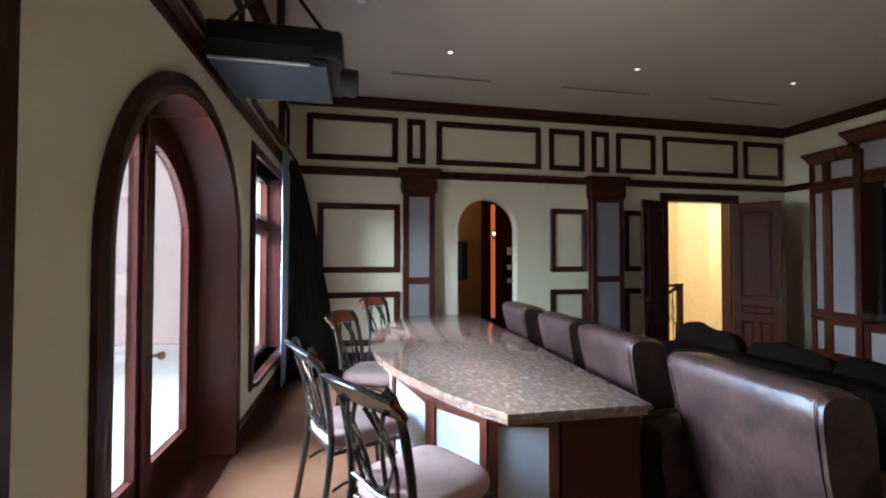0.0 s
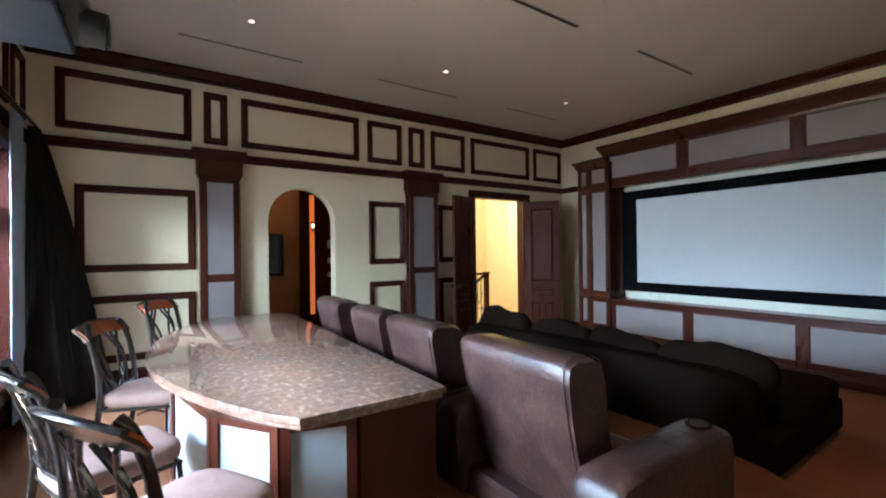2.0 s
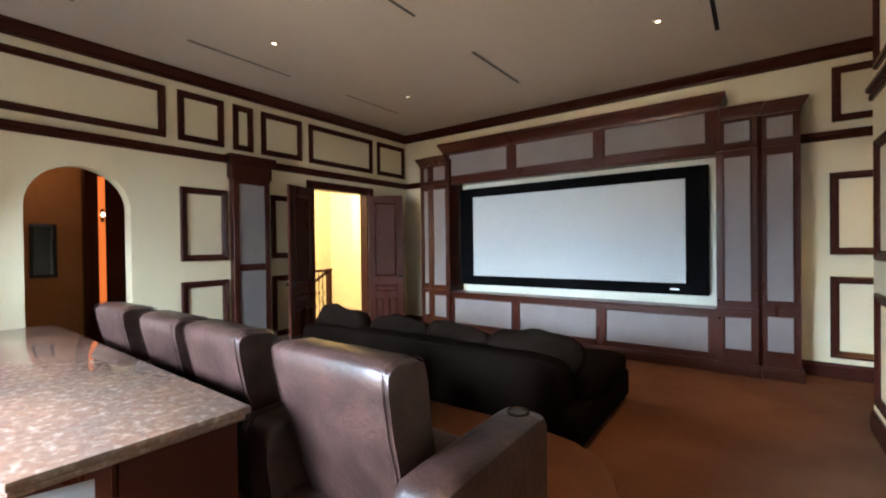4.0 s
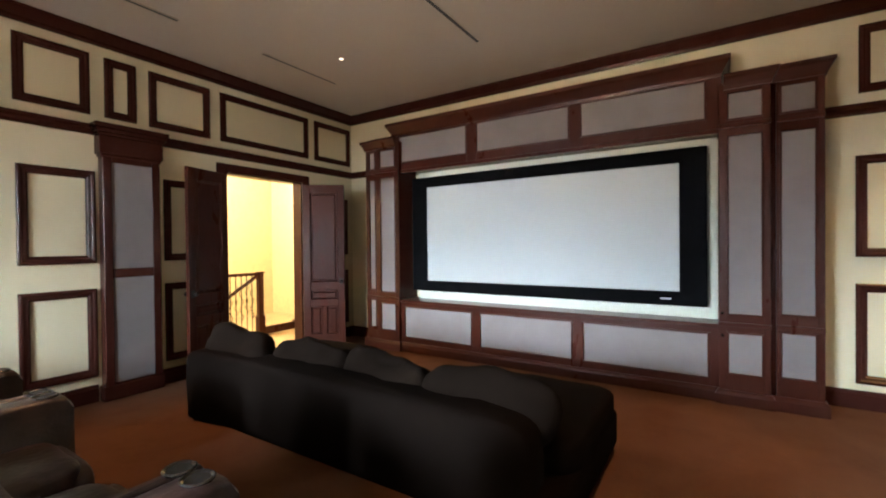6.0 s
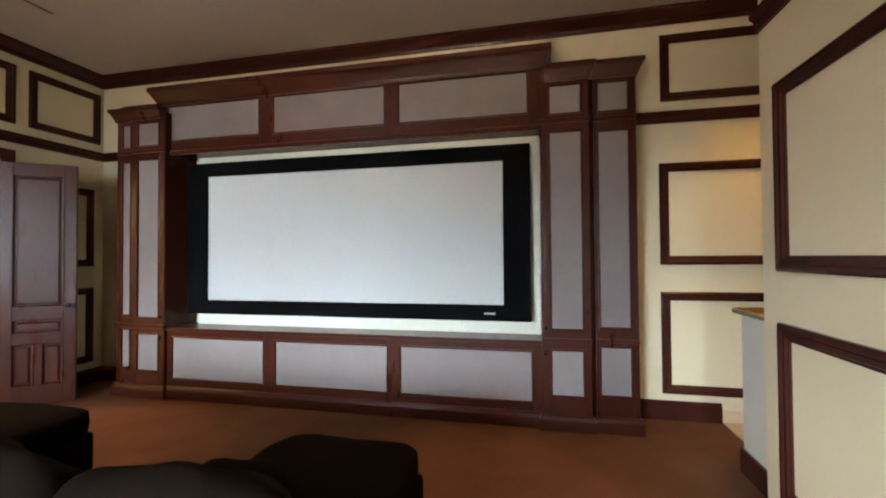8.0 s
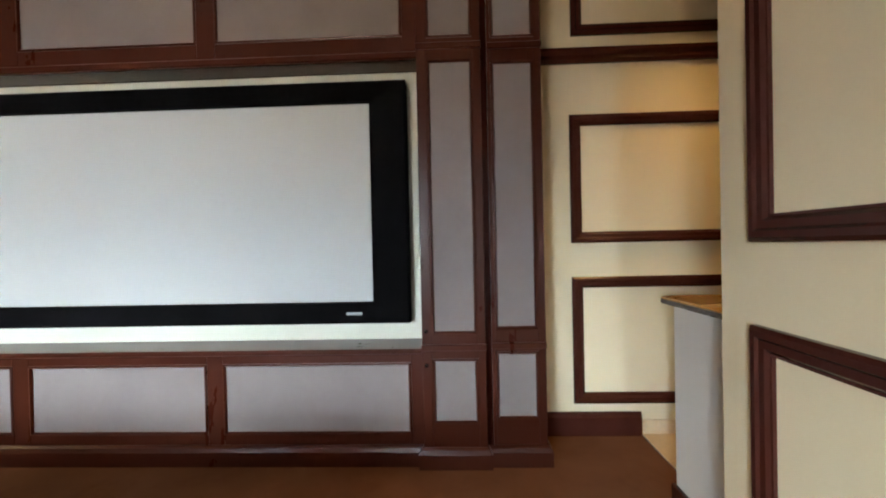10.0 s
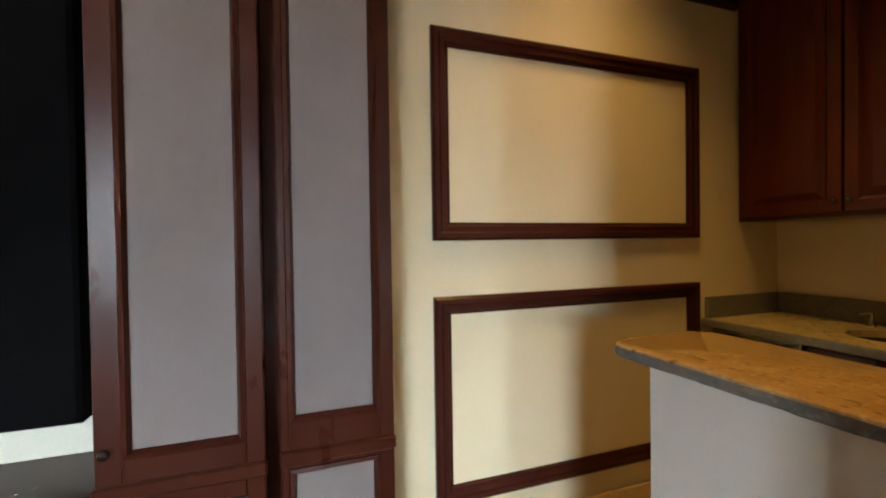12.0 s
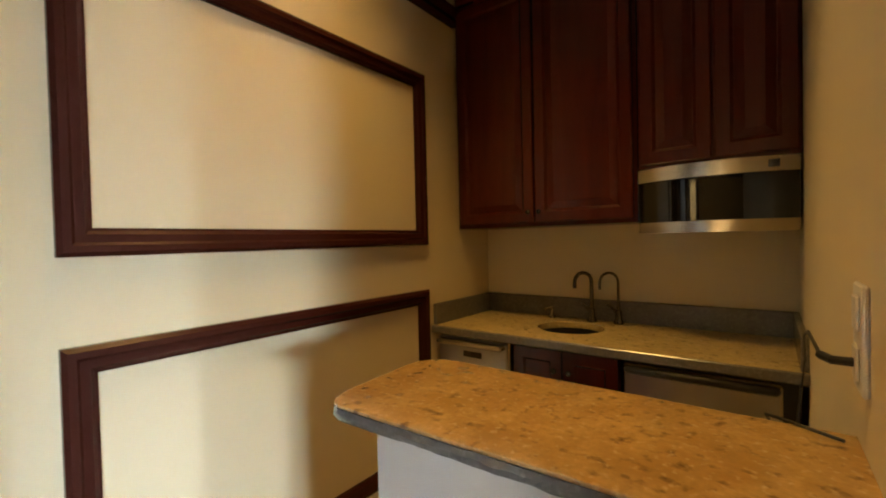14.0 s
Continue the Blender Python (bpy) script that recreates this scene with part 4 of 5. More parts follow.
for j in range(25):
    v = j / 24
    z = 2.78 - v * (2.78 - STEP - 0.01)
    spread = 0.06 + 0.57 * v ** 0.80
    row = []
    for i in range(61):
        u = i / 60
        fold = 0.030 * math.sin(u * 46 + 0.8 * math.sin(v * 5)) + 0.012 * math.sin(u * 97 + 2 * v)
        ang = u * 1.35
        x = LEFT + 0.05 + spread * math.sin(ang) + fold * math.cos(ang) * (0.5 + v) 
        y = 5.53 - (0.06 + 0.48 * v ** 0.85) * math.cos(ang) + fold * math.sin(ang)
        row.append(s.bm.verts.new((max(x, LEFT + 0.012), min(y, FAR - 0.05), z)))
    rows.append(row)
for a, b in zip(rows, rows[1:]):
    for i in range(60):
        s.bm.faces.new((a[i], a[i + 1], b[i + 1], b[i]))
c = part("cloth", s, CURTAIN, cur, smooth=80)
md = c.modifiers.new("thick", "SOLIDIFY")
md.thickness = 0.006
s = Solid().tube([(LEFT + 0.09, 4.0, 2.80), (LEFT + 0.09, 5.56, 2.80)], 0.016, 10)
part("rod", s, IRON, cur)
s = Solid()
rows = []
for j in range(2):
    rows.append([s.bm.verts.new((LEFT + 0.075 + 0.012 * math.sin(i * 1.3), 4.72 + 0.012 * i, (2.76, STEP + 0.02)[j])) for i in range(32)])
for i in range(31):
    s.bm.faces.new((rows[0][i], rows[0][i + 1], rows[1][i + 1], rows[1][i]))
sh = part("sheer_lining", s, SHEER, cur, "pale blue-white sheer lining", smooth=80)
md = sh.modifiers.new("thick", "SOLIDIFY")
md.thickness = 0.003

# straight drape half drawn over the window behind the start of the walk
cur = thing("curtain", pose(LEFT + 0.1, 0.8, STEP), "dark floor-length drape half drawn over the window", "curtain")
s = Solid()
rows = []
for z in [2.78 - k * (2.77 - STEP) / 10 for k in range(11)]:
    rows.append([s.bm.verts.new((LEFT + 0.075 + 0.024 * math.sin(i * 0.62 + 0.3 * math.sin(z * 2)), 0.42 + 0.0102 * i, z)) for i in range(61)])
for a, b in zip(rows, rows[1:]):
    for i in range(60):
        s.bm.faces.new((a[i], a[i + 1], b[i + 1], b[i]))
c = part("cloth", s, CURTAIN, cur, smooth=80)
md = c.modifiers.new("thick", "SOLIDIFY")
md.thickness = 0.006
s = Solid().tube([(LEFT + 0.085, -0.45, 2.80), (LEFT + 0.085, 1.32, 2.80)], 0.016, 10)
part("rod", s, IRON, cur)

# ---------------------------------------------------------------- bar table
CT = 0.84
tb = thing("bar_table", pose(1.0, 3.5, STEP), "bow-fronted bar table with a polished rose granite top", "table")


def dshape(grow):
    """Bowed on the window side, straight towards the armchairs."""
    pts = [(1.49 + grow, 1.80 - grow), (1.545 + grow, 5.27 + grow), (0.72 - grow * 0.4, 5.27 + grow)]
    for i in range(1, 25):
        u = i / 25
        y = 5.27 + grow - u * (3.46 + 2 * grow)
        pts.append((0.70 - grow * 0.6 - 0.555 * math.sin(math.pi * u) ** 0.85 + 0.035 * u, y))
    pts.append((0.735 - grow * 0.4, 1.81 - grow))
    return pts


s = Solid().prism(dshape(0), CT - 0.035, CT, 0.007)
part("tabletop", s, GRANITE, tb, smooth=40)
s = Solid().prism(dshape(-0.016), CT - 0.062, CT - 0.035, 0.006)
part("edge_moulding", s, GRANITE, tb, smooth=40)
ZB = CT - 0.062
BASE = [(1.0, 1.84), (0.68, 1.93), (0.45, 2.26), (0.31, 2.90), (0.29, 3.50), (0.36, 4.08), (0.54, 4.60), (0.76, 5.06), (1.0, 5.18)]
s = Solid().prism([(x + 0.02, y + (0.02 if y < 3 else -0.02)) for x, y in BASE] + [(1.44, 5.18), (1.44, 1.86)], STEP, ZB)
part("body", s, WOOD, tb)
s = Solid().box(1.02, 1.45, 1.84, 1.86, STEP, ZB, 0.003)
part("end_panel", s, WOOD, tb)


def upright(p0, p1, u0, u1, z0, z1, out, name, mat, label=""):
    """A board on the face from p0 to p1, between the shares u0 and u1 of its length."""
    p0, p1 = Vector(p0), Vector(p1)
    d = p1 - p0
    nrm = Vector((d.y, -d.x)).normalized() if (p0 + p1).y / 2 > 0 else Vector((0, 0))
    if nrm.x > 0:
        nrm = -nrm
    a, b = p0 + d * u0, p0 + d * u1
    s = Solid().prism([tuple(a - nrm * 0.02), tuple(b - nrm * 0.02), tuple(b + nrm * out), tuple(a + nrm * out)], z0, z1)
    return part(name, s, mat, tb, label)


for p0, p1 in zip(BASE, BASE[1:]):
    length = (Vector(p1) - Vector(p0)).length
    g = 0.045 / length
    upright(p0, p1, 0.0, g, STEP, ZB, 0.016, "stile", CHERRY)
    upright(p0, p1, 1 - g, 1.0, STEP, ZB, 0.016, "stile", CHERRY)
    upright(p0, p1, g, 1 - g, STEP, STEP + 0.09, 0.014, "face_rail", CHERRY)
    upright(p0, p1, g, 1 - g, ZB - 0.03, ZB, 0.014, "face_rail", CHERRY)
    upright(p0, p1, g, 1 - g, STEP + 0.09, ZB - 0.03, 0.004, "cloth_panel", PALECLOTH, "pale grey cloth panel")

# ---------------------------------------------------------------- iron chairs


def iron_chair(m, label):
    """Seat centre at the origin, back towards local -x, floor at z = 0."""
    c = thing("iron_chair", m, label, "chair", "chairs at the bar table")
    SZ, w = 0.45, 0.215
    s = Solid().puff((0.02, 0, SZ + 0.005), (0.235, 0.225, 0.05), 0.45, 32, 12, 0.006, 3)
    part("seat", s, SUEDE, c, "padded rose suede seat", smooth=70, placed=False)
    s = Solid().tube([(-0.20, -w, SZ - 0.045), (0.22, -w + 0.01, SZ - 0.045), (0.22, w - 0.01, SZ - 0.045), (-0.20, w, SZ - 0.045), (-0.20, -w, SZ - 0.045)], 0.012, 6)
    part("seat_frame", s, IRON, c, smooth=50, placed=False)
    for sy in (-1, 1):
        s = Solid().tube([(0.21, sy * (w - 0.01), SZ - 0.04), (0.225, sy * w, 0.25), (0.25, sy * (w + 0.01), 0.0)], 0.012, 6)
        part("leg", s, IRON, c, smooth=50, placed=False)
        s = Solid().tube([(-0.20 + 0.42 * k / 8, sy * (w + 0.0), 0.22 + 0.03 * math.sin(k * 0.8)) for k in range(9)], 0.008, 5)
        part("stretcher", s, IRON, c, smooth=50, placed=False)
    # stout rear legs that carry the crest
    for sy in (-1, 1):
        pts = [(-0.27, sy * (w + 0.005), 0.0), (-0.225, sy * (w - 0.005), 0.25), (-0.20, sy * (w - 0.01), SZ), (-0.212, sy * (w - 0.015), 0.62), (-0.238, sy * (w - 0.017), 0.76), (-0.262, sy * (w - 0.020), 0.85), (-0.282, sy * (w - 0.032), 0.905), (-0.298, sy * (w - 0.060), 0.932)]
        part("back_leg", Solid().tube(pts, 0.017, 8, 0.020), IRON, c, "polished dark iron back leg", smooth=60, placed=False)
    # flared crest: a wooden board before a rolled iron top
    def crest(profile, half):
        k = Solid()
        rows = []
        for i in range(15):
            t = -1 + i / 7
            x = -0.258 - 0.040 * (1 - t * t)
            z = 0.828 + 0.014 * (1 - t * t)
            rows.append([k.bm.verts.new((x + a, t * half, z + b * (1 - 0.10 * t * t))) for a, b in profile])
        n = len(profile)
        for a, b in zip(rows, rows[1:]):
            for j in range(n):
                k.bm.faces.new((a[j], a[(j + 1) % n], b[(j + 1) % n], b[j]))
        k.bm.faces.new(rows[0])
        k.bm.faces.new(rows[-1][::-1])
        return k
    part("crest_rail", crest([(0.012, 0.020), (-0.010, 0.058), (-0.052, 0.098), (-0.060, 0.091), (-0.019, 0.050), (0.003, 0.014)], w + 0.012), CRESTW, c, "red-brown polished wooden crest rail", smooth=50, placed=False)
    part("crest_roll", crest([(0.0025, 0.013), (-0.0195, 0.049), (-0.0605, 0.090), (-0.053, 0.100), (-0.060, 0.109), (-0.074, 0.107), (-0.080, 0.096), (-0.072, 0.084), (-0.030, 0.042), (-0.008, 0.008)], w + 0.020), IRON, c, "polished dark iron crest roll", smooth=60, placed=False)
    # interlaced splat
    def bx(z):
        return -0.20 - 0.10 * max(0, (z - 0.45) / 0.4) ** 1.4
    for sy in (-1, 1):
        for y0, y1, bow in ((0.05, 0.15, -0.03), (0.11, 0.03, 0.06), (0.02, 0.08, 0.09)):
            pts = []
            for k in range(11):
                u = k / 10
                z = 0.50 + 0.345 * u
                pts.append((bx(z), sy * (y0 + (y1 - y0) * u + bow * math.sin(math.pi * u)), z))
            part("splat_bar", Solid().tube(pts, 0.010, 6), IRON, c, smooth=50, placed=False)
    s = Solid().tube([(bx(0.5), -w, 0.50), (bx(0.5) - 0.01, 0, 0.485), (bx(0.5), w, 0.50)], 0.010, 6)
    part("lower_rail", s, IRON, c, smooth=50, placed=False)
    return c


def facing(dx, dy):
    return math.degrees(math.atan2(dy, dx))


first = iron_chair(pose(0.31, 1.70, STEP, 0, 0, facing(0.85, 0.53)), "wrought iron chair with rose suede seat at the bar table")
for x, y, a in ((0.04, 2.42, facing(0.93, 0.36)), (0.20, 3.47, facing(0.91, -0.42)), (0.48, 4.68, facing(0.80, -0.60))):
    copy_thing(first, pose(x, y, STEP, 0, 0, a))

# ---------------------------------------------------------------- leather theatre armchairs


def leather_back(y0, y1, m_parent, x=1.62):
    s = Solid()
    z0, z1 = STEP + 0.12, 1.085
    # reclined, and narrower towards the seat
    prof = [(x + 0.205, z0), (x + 0.135, 0.5), (x + 0.045, 0.80), (x + 0.006, 0.98), (x, 1.055), (x + 0.018, 1.08), (x + 0.06, 1.092), (x + 0.19, 1.080), (x + 0.235, 1.058), (x + 0.265, 0.98), (x + 0.31, 0.75), (x + 0.37, 0.55), (x + 0.43, z0)]
    def taper(y, z):
        return (y0 + y1) / 2 + (y - (y0 + y1) / 2) * (1 - 0.13 * (1.09 - z) / 0.8)
    n = 10
    rings = []
    for i in range(n + 1):
        u = i / n
        y = y0 + (y1 - y0) * u
        e = min(u, 1 - u)
        sh = 0.0 if e > 0.09 else (1 if e == 0 else 0.3)
        cx, cz = x + 0.13, 0.7
        rings.append([s.bm.verts.new((px + (cx - px) * 0.09 * sh, taper(y, pz), pz + (cz - pz) * 0.045 * sh + 0.006 * noise.noise(Vector((px * 6, y * 6, pz * 6))))) for px, pz in prof])
    k = len(prof)
    for a, b in zip(rings, rings[1:]):
        for j in range(k):
            s.bm.faces.new((a[j], a[(j + 1) % k], b[(j + 1) % k], b[j]))
    s.bm.faces.new(rings[0])
    s.bm.faces.new(rings[-1][::-1])
    bk = part("backrest", s, LEATHER, m_parent, "tall padded leather back", smooth=50)
    for y in (y0 + 0.022, y1 - 0.022):
        s = Solid().tube([(px + (0.002 if px > x + 0.13 and pz > 0.9 else 0.0), taper(y, pz), pz) for px, pz in prof[1:11]], 0.0030, 6)
        part("seam", s, LEATHER, bk, smooth=60)
    return bk


def leather_arm(y0, y1, parent, cup=True):
    s = Solid()
    prof = [(1.66, STEP + 0.02), (1.62, 0.50), (1.625, 0.62), (1.67, 0.672), (1.80, 0.682), (2.42, 0.685), (2.50, 0.675), (2.53, 0.63), (2.53, STEP + 0.02)]
    rings = []
    for i, (u, sh) in enumerate(((0, 1), (0.08, 0.35), (0.2, 0), (0.8, 0), (0.92, 0.35), (1, 1))):
        y = y0 + (y1 - y0) * u
        rings.append([s.bm.verts.new((px, y, pz - (0.02 * sh if pz > 0.6 else 0))) for px, pz in prof])
    k = len(prof)
    for a, b in zip(rings, rings[1:]):
        for j in range(k):
            s.bm.faces.new((a[j], a[(j + 1) % k], b[(j + 1) % k], b[j]))
    s.bm.faces.new(rings[0])
    s.bm.faces.new(rings[-1][::-1])
    arm = part("armrest", s, LEATHER, parent, "padded leather armrest", smooth=50)
    if cup:
        cy = (y0 + y1) / 2
        s = Solid().turned([(0.058, 0.682), (0.060, 0.689), (0.054, 0.694), (0.046, 0.692), (0.043, 0.688), (0.042, 0.6875)], (2.43, cy), 24, False)
        part("cup_holder", s, IRON, arm, "steel-rimmed cup holder", smooth=40)
        s = Solid().turned([(0.0425, 0.6842), (0.0425, 0.6880)], (2.43, cy), 20)
        part("cup_well", s, BLACK, arm)
    return arm


def leather_seat(label, backs, arms):
    y0, y1 = min(a[0] for a in arms), max(a[1] for a in arms)
    r = thing("theatre_armchair", pose(2.0, (y0 + y1) / 2, STEP), label, "armchair", "theatre armchairs")
    s = Solid().box(1.70, 2.38, y0 + 0.03, y1 - 0.03, STEP, 0.32, 0.02)
    part("base", s, LEATHER, r)
    for a, b in backs:
        leather_back(a, b, r)
        s = Solid().puff((2.12, (a + b) / 2, 0.40), (0.29, (b - a) / 2 - 0.01, 0.11), 0.35, 32, 14, 0.01, a)
        part("seat", s, LEATHER, r, "padded leather seat", smooth=70)
        s = Solid().puff((2.40, (a + b) / 2, 0.32), (0.05, (b - a) / 2 - 0.015, 0.15), 0.4, 24, 10)
        part("footrest", s, LEATHER, r, "folded leather footrest", smooth=70)
    for a, b in arms:
        leather_arm(a, b, r)
    return r


leather_seat("brown leather theatre armchair with cup holders", [(1.11, 1.87)], [(0.88, 1.10), (1.90, 2.09)])
leather_seat("brown leather theatre loveseat with two tall backs", [(2.16, 2.79), (2.92, 3.48)], [(2.10, 2.145), (3.52, 3.70)])
leather_seat("brown leather theatre armchair at the end of the row", [(3.80, 4.42)], [(3.705, 3.76), (4.46, 4.66)])

# ---------------------------------------------------------------- sectional sofa
sofa = thing("sectional_sofa", pose(4.2, 2.67, 0), "large dark brown fabric sectional sofa with two chaise ends", "sofa")
s = Solid().box(3.52, 4.95, 1.04, 1.86, 0.04, 0.30, 0.03, 2)
part("chaise_base", s, SOFA, sofa, smooth=50)
s = Solid().box(3.52, 5.03, 3.36, 4.30, 0.04, 0.30, 0.03, 2)
part("chaise_base", s, SOFA, sofa, smooth=50)
s = Solid().box(3.52, 4.16, 1.86, 3.36, 0.04, 0.30, 0.03, 2)
part("seat_base", s, SOFA, sofa, smooth=50)
for x1, y0, y1 in ((4.98, 1.03, 1.87), (4.20, 1.88, 2.61), (4.20, 2.62, 3.34), (5.06, 3.33, 4.30)):
    s = Solid().puff(((3.80 + x1) / 2, (y0 + y1) / 2, 0.36), ((x1 - 3.80) / 2, (y1 - y0) / 2, 0.10), 0.3, 36, 14, 0.015, y0)
    part("seat_cushion", s, SOFA, sofa, "plump brown seat cushion", smooth=70)
s = Solid().puff((3.63, 2.73, 0.355), (0.15, 1.57, 0.31), 0.25, 40, 16, 0.012, 1)
part("backrest", s, SOFA, sofa, "low upholstered back", smooth=70)
for i, (y0, y1, x, z, h, lean) in enumerate(((1.12, 1.98, 3.82, 0.590, 0.20, 28), (1.93, 2.72, 3.84, 0.575, 0.195, 32), (2.68, 3.45, 3.83, 0.585, 0.20, 30), (3.42, 4.28, 3.73, 0.620, 0.205, 12))):
    s = Solid().puff((0, 0, 0), (0.145, (y1 - y0) / 2, h), 0.62, 40, 18, 0.075, i * 7.3)
    s.bm.transform(pose(x, (y0 + y1) / 2, z, (-4, 6, -5, 3)[i], lean, (3, -4, 5, -2)[i]))
    part("back_cushion", s, PILLOW, sofa, "slouched brown back cushion", smooth=70)
s = Solid().puff((0, 0, 0), (0.22, 0.20, 0.07), 0.7, 32, 14, 0.04, 31)
s.bm.transform(pose(4.23, 1.68, 0.48, 4, -8, 25))
part("throw_pillow", s, PILLOW, sofa, "loose brown throw pillow", smooth=70)
for x, y in ((3.58, 1.1), (3.58, 4.24), (4.88, 1.1), (4.96, 4.24)):
    s = Solid().turned([(0.025, 0.0), (0.03, 0.05)], (x, y), 10)
    part("foot", s, WOOD, sofa)

# ---------------------------------------------------------------- wet bar
for i in range(4):
    for j in range(4):
        x0, x1 = BARX + 0.395 * i, BARX + 0.395 * (i + 1)
        y0, y1 = -2.78 + 0.42 * j, -2.78 + 0.42 * (j + 1)
        if i + j == 0:
            bar_floor = setting("floor_bar", Solid().box(BARX, RIGHT, -2.78, -1.10, 0.0, 0.006), EDGEGRAN, "cream stone tiled floor of the wet bar", "floor")
        s = Solid().box(x0 + 0.003, x1 - 0.003, y0 + 0.003, y1 - 0.003, 0.004, 0.013, 0.002)
        part("tile", s, TILE, bar_floor)
s = Solid().box(RIGHT - 0.016, RIGHT, -2.2, -1.10, 0.006, 0.11, 0.003)
setting("baseboard", s, TILE, "cream stone tile skirting", "baseboard")

hw = thing("bar_half_wall", pose(5.63, -1.0, 0), "light grey plaster half wall under the bar top", "wall", "", "structure")
s = Solid().box(BARX, 5.97, -1.08, -0.90, 0, 1.053, 0.003)
part("wall", s, HALFWALL, hw)
s = Solid().box(BARX, 5.975, -0.90, -0.876, 0, 0.16, 0.004)
part("skirt", s, WOOD, hw)
bt = thing("bar_counter", pose(5.7, -1.03, 1.045), "polished gold granite bar top with a rounded end", "counter")
outline = [(BARX, -1.24), (6.03, -1.24)] + [(6.03 + 0.085 * math.sin(radians(a)), -1.155 - 0.085 * math.cos(radians(a))) for a in (20, 45, 70)] + [(6.115, -1.14), (6.095, -0.95)] + [(6.04 + 0.05 * math.cos(radians(a)), -0.925 + 0.05 * math.sin(radians(a))) for a in (10, 35, 60, 85)] + [(BARX, -0.895)]
s = Solid().prism(outline, 1.077, 1.085, 0.003)
part("slab", s, GOLDGRAN, bt, smooth=40)
# rough-hewn rim, chipped all along
rim = []
for (xa, ya), (xb, yb) in zip(outline, outline[1:] + outline[:1]):
    n = max(1, round(math.hypot(xb - xa, yb - ya) / 0.012))
    rim += [(xa + (xb - xa) * k / n, ya + (yb - ya) * k / n) for k in range(n)]
s = Solid()
rows = []
for z, lift in ((1.053, -0.004), (1.060, 0.002), (1.068, 0.004), (1.077, 0.000)):
    row = []
    for x, y in rim:
        d = Vector((x - 5.65, y + 1.06)) if x > 5.9 else Vector((0, y + 1.06))
        d = d.normalized()
        k = lift + 0.006 * noise.noise(Vector((x * 40, y * 40, z * 90)))
        row.append(s.bm.verts.new((max(BARX, x + d.x * k) if x > BARX + 0.001 else BARX, y + d.y * k, z)))
    rows.append(row)
for a, b in zip(rows, rows[1:]):
    for k in range(len(rim)):
        s.bm.faces.new((a[k], a[(k + 1) % len(rim)], b[(k + 1) % len(rim)], b[k]))
s.bm.faces.new(rows[0][::-1])
part("rough_edge", s, EDGEGRAN, bt, "grey rough-cut granite edge")

base = thing("base_cabinet", pose(6.14, -2.355, 0), "dark red-brown base cabinet under the bar sink", "cabinet")
s = Solid().box(5.90, 6.40, -2.76, -2.255, 0.0, 0.735).box(5.90, 5.918, -2.76, -2.255, 0.736, 0.895).box(6.382, 6.40, -2.76, -2.255, 0.736, 0.895).box(5.919, 6.381, -2.275, -2.255, 0.736, 0.895)
part("body", s, BARWOOD, base)
for x0, x1 in ((5.905, 6.145), (6.155, 6.395)):
    s = Solid().box(x0, x1, -2.255, -2.235, 0.10, 0.87, 0.004).picture(x0, x1, 0.10, 0.87, [(0, 0), (0, 0.012), (0.05, 0.012), (0.06, 0.0)], lambda u, v, h: (u, -2.235 + h, v))
    d = part("door", s, BARWOOD, base)
    s = Solid().puff(((x1 - 0.03) if x0 < 6 else (x0 + 0.03), -2.210, 0.78), (0.013, 0.013, 0.013), 1.0, 10, 8)
    part("knob", s, IRON, d, smooth=60)
ice = thing("ice_maker", pose(6.62, -2.355, 0), "white and steel under-counter ice maker", "appliance")
s = Solid().box(6.42, 6.85, -2.74, -2.225, 0.02, 0.885, 0.006)
part("body", s, STEEL, ice)
s = Solid().box(6.425, 6.845, -2.225, -2.205, 0.12, 0.87, 0.006)
part("door", s, SILVERP, ice, "pale metal door")
s = Solid().box(6.57, 6.68, -2.206, -2.201, 0.78, 0.81)
part("badge", s, IRON, ice)
s = Solid().box(6.43, 6.83, -2.215, -2.155, 0.84, 0.865, 0.008)
part("handle", s, STEEL, ice)
fr = thing("under_counter_fridge", pose(5.6, -2.355, 0), "stainless steel under-counter refrigerator", "appliance")
s = Solid().box(5.31, 5.88, -2.74, -2.225, 0.02, 0.885, 0.006)
part("body", s, BLACK, fr)
s = Solid().box(5.36, 5.875, -2.225, -2.195, 0.10, 0.872, 0.008)
part("door", s, STEEL, fr, "brushed steel door")
s = Solid().box(5.365, 5.870, -2.200, -2.170, 0.835, 0.868, 0.012)
part("handle", s, BLACK, fr, "dark recessed grip", smooth=50)

wt = thing("worktop", pose(6.08, -2.45, 0.9), "gold granite worktop with a grey stone backsplash", "counter")
s = Solid()
SX0, SX1, SY0, SY1 = 6.03, 6.39, -2.67, -2.32
SCX, SCY, SRX, SRY = 6.21, -2.495, 0.165, 0.155
for x0, x1, y0, y1 in ((BARX, SX0, -2.78, -2.18), (SX1, RIGHT, -2.78, -2.18), (SX0, SX1, -2.78, SY0), (SX0, SX1, SY1, -2.18)):
    s.box(x0, x1, y0, y1, 0.897, 0.930)
ring = []
for i in range(40):
    c, d = math.cos(math.pi * (2 * i + 1) / 40), math.sin(math.pi * (2 * i + 1) / 40)
    k = 1 / max(abs(c), abs(d))
    rim = (SCX + (SX1 - SX0) / 2 * c * k, SCY + (SY1 - SY0) / 2 * d * k)
    oval = (SCX + SRX * c, SCY + SRY * d)
    ring.append([s.bm.verts.new(q) for q in ((*rim, 0.930), (*oval, 0.930), (*oval, 0.897), (*rim, 0.897))])
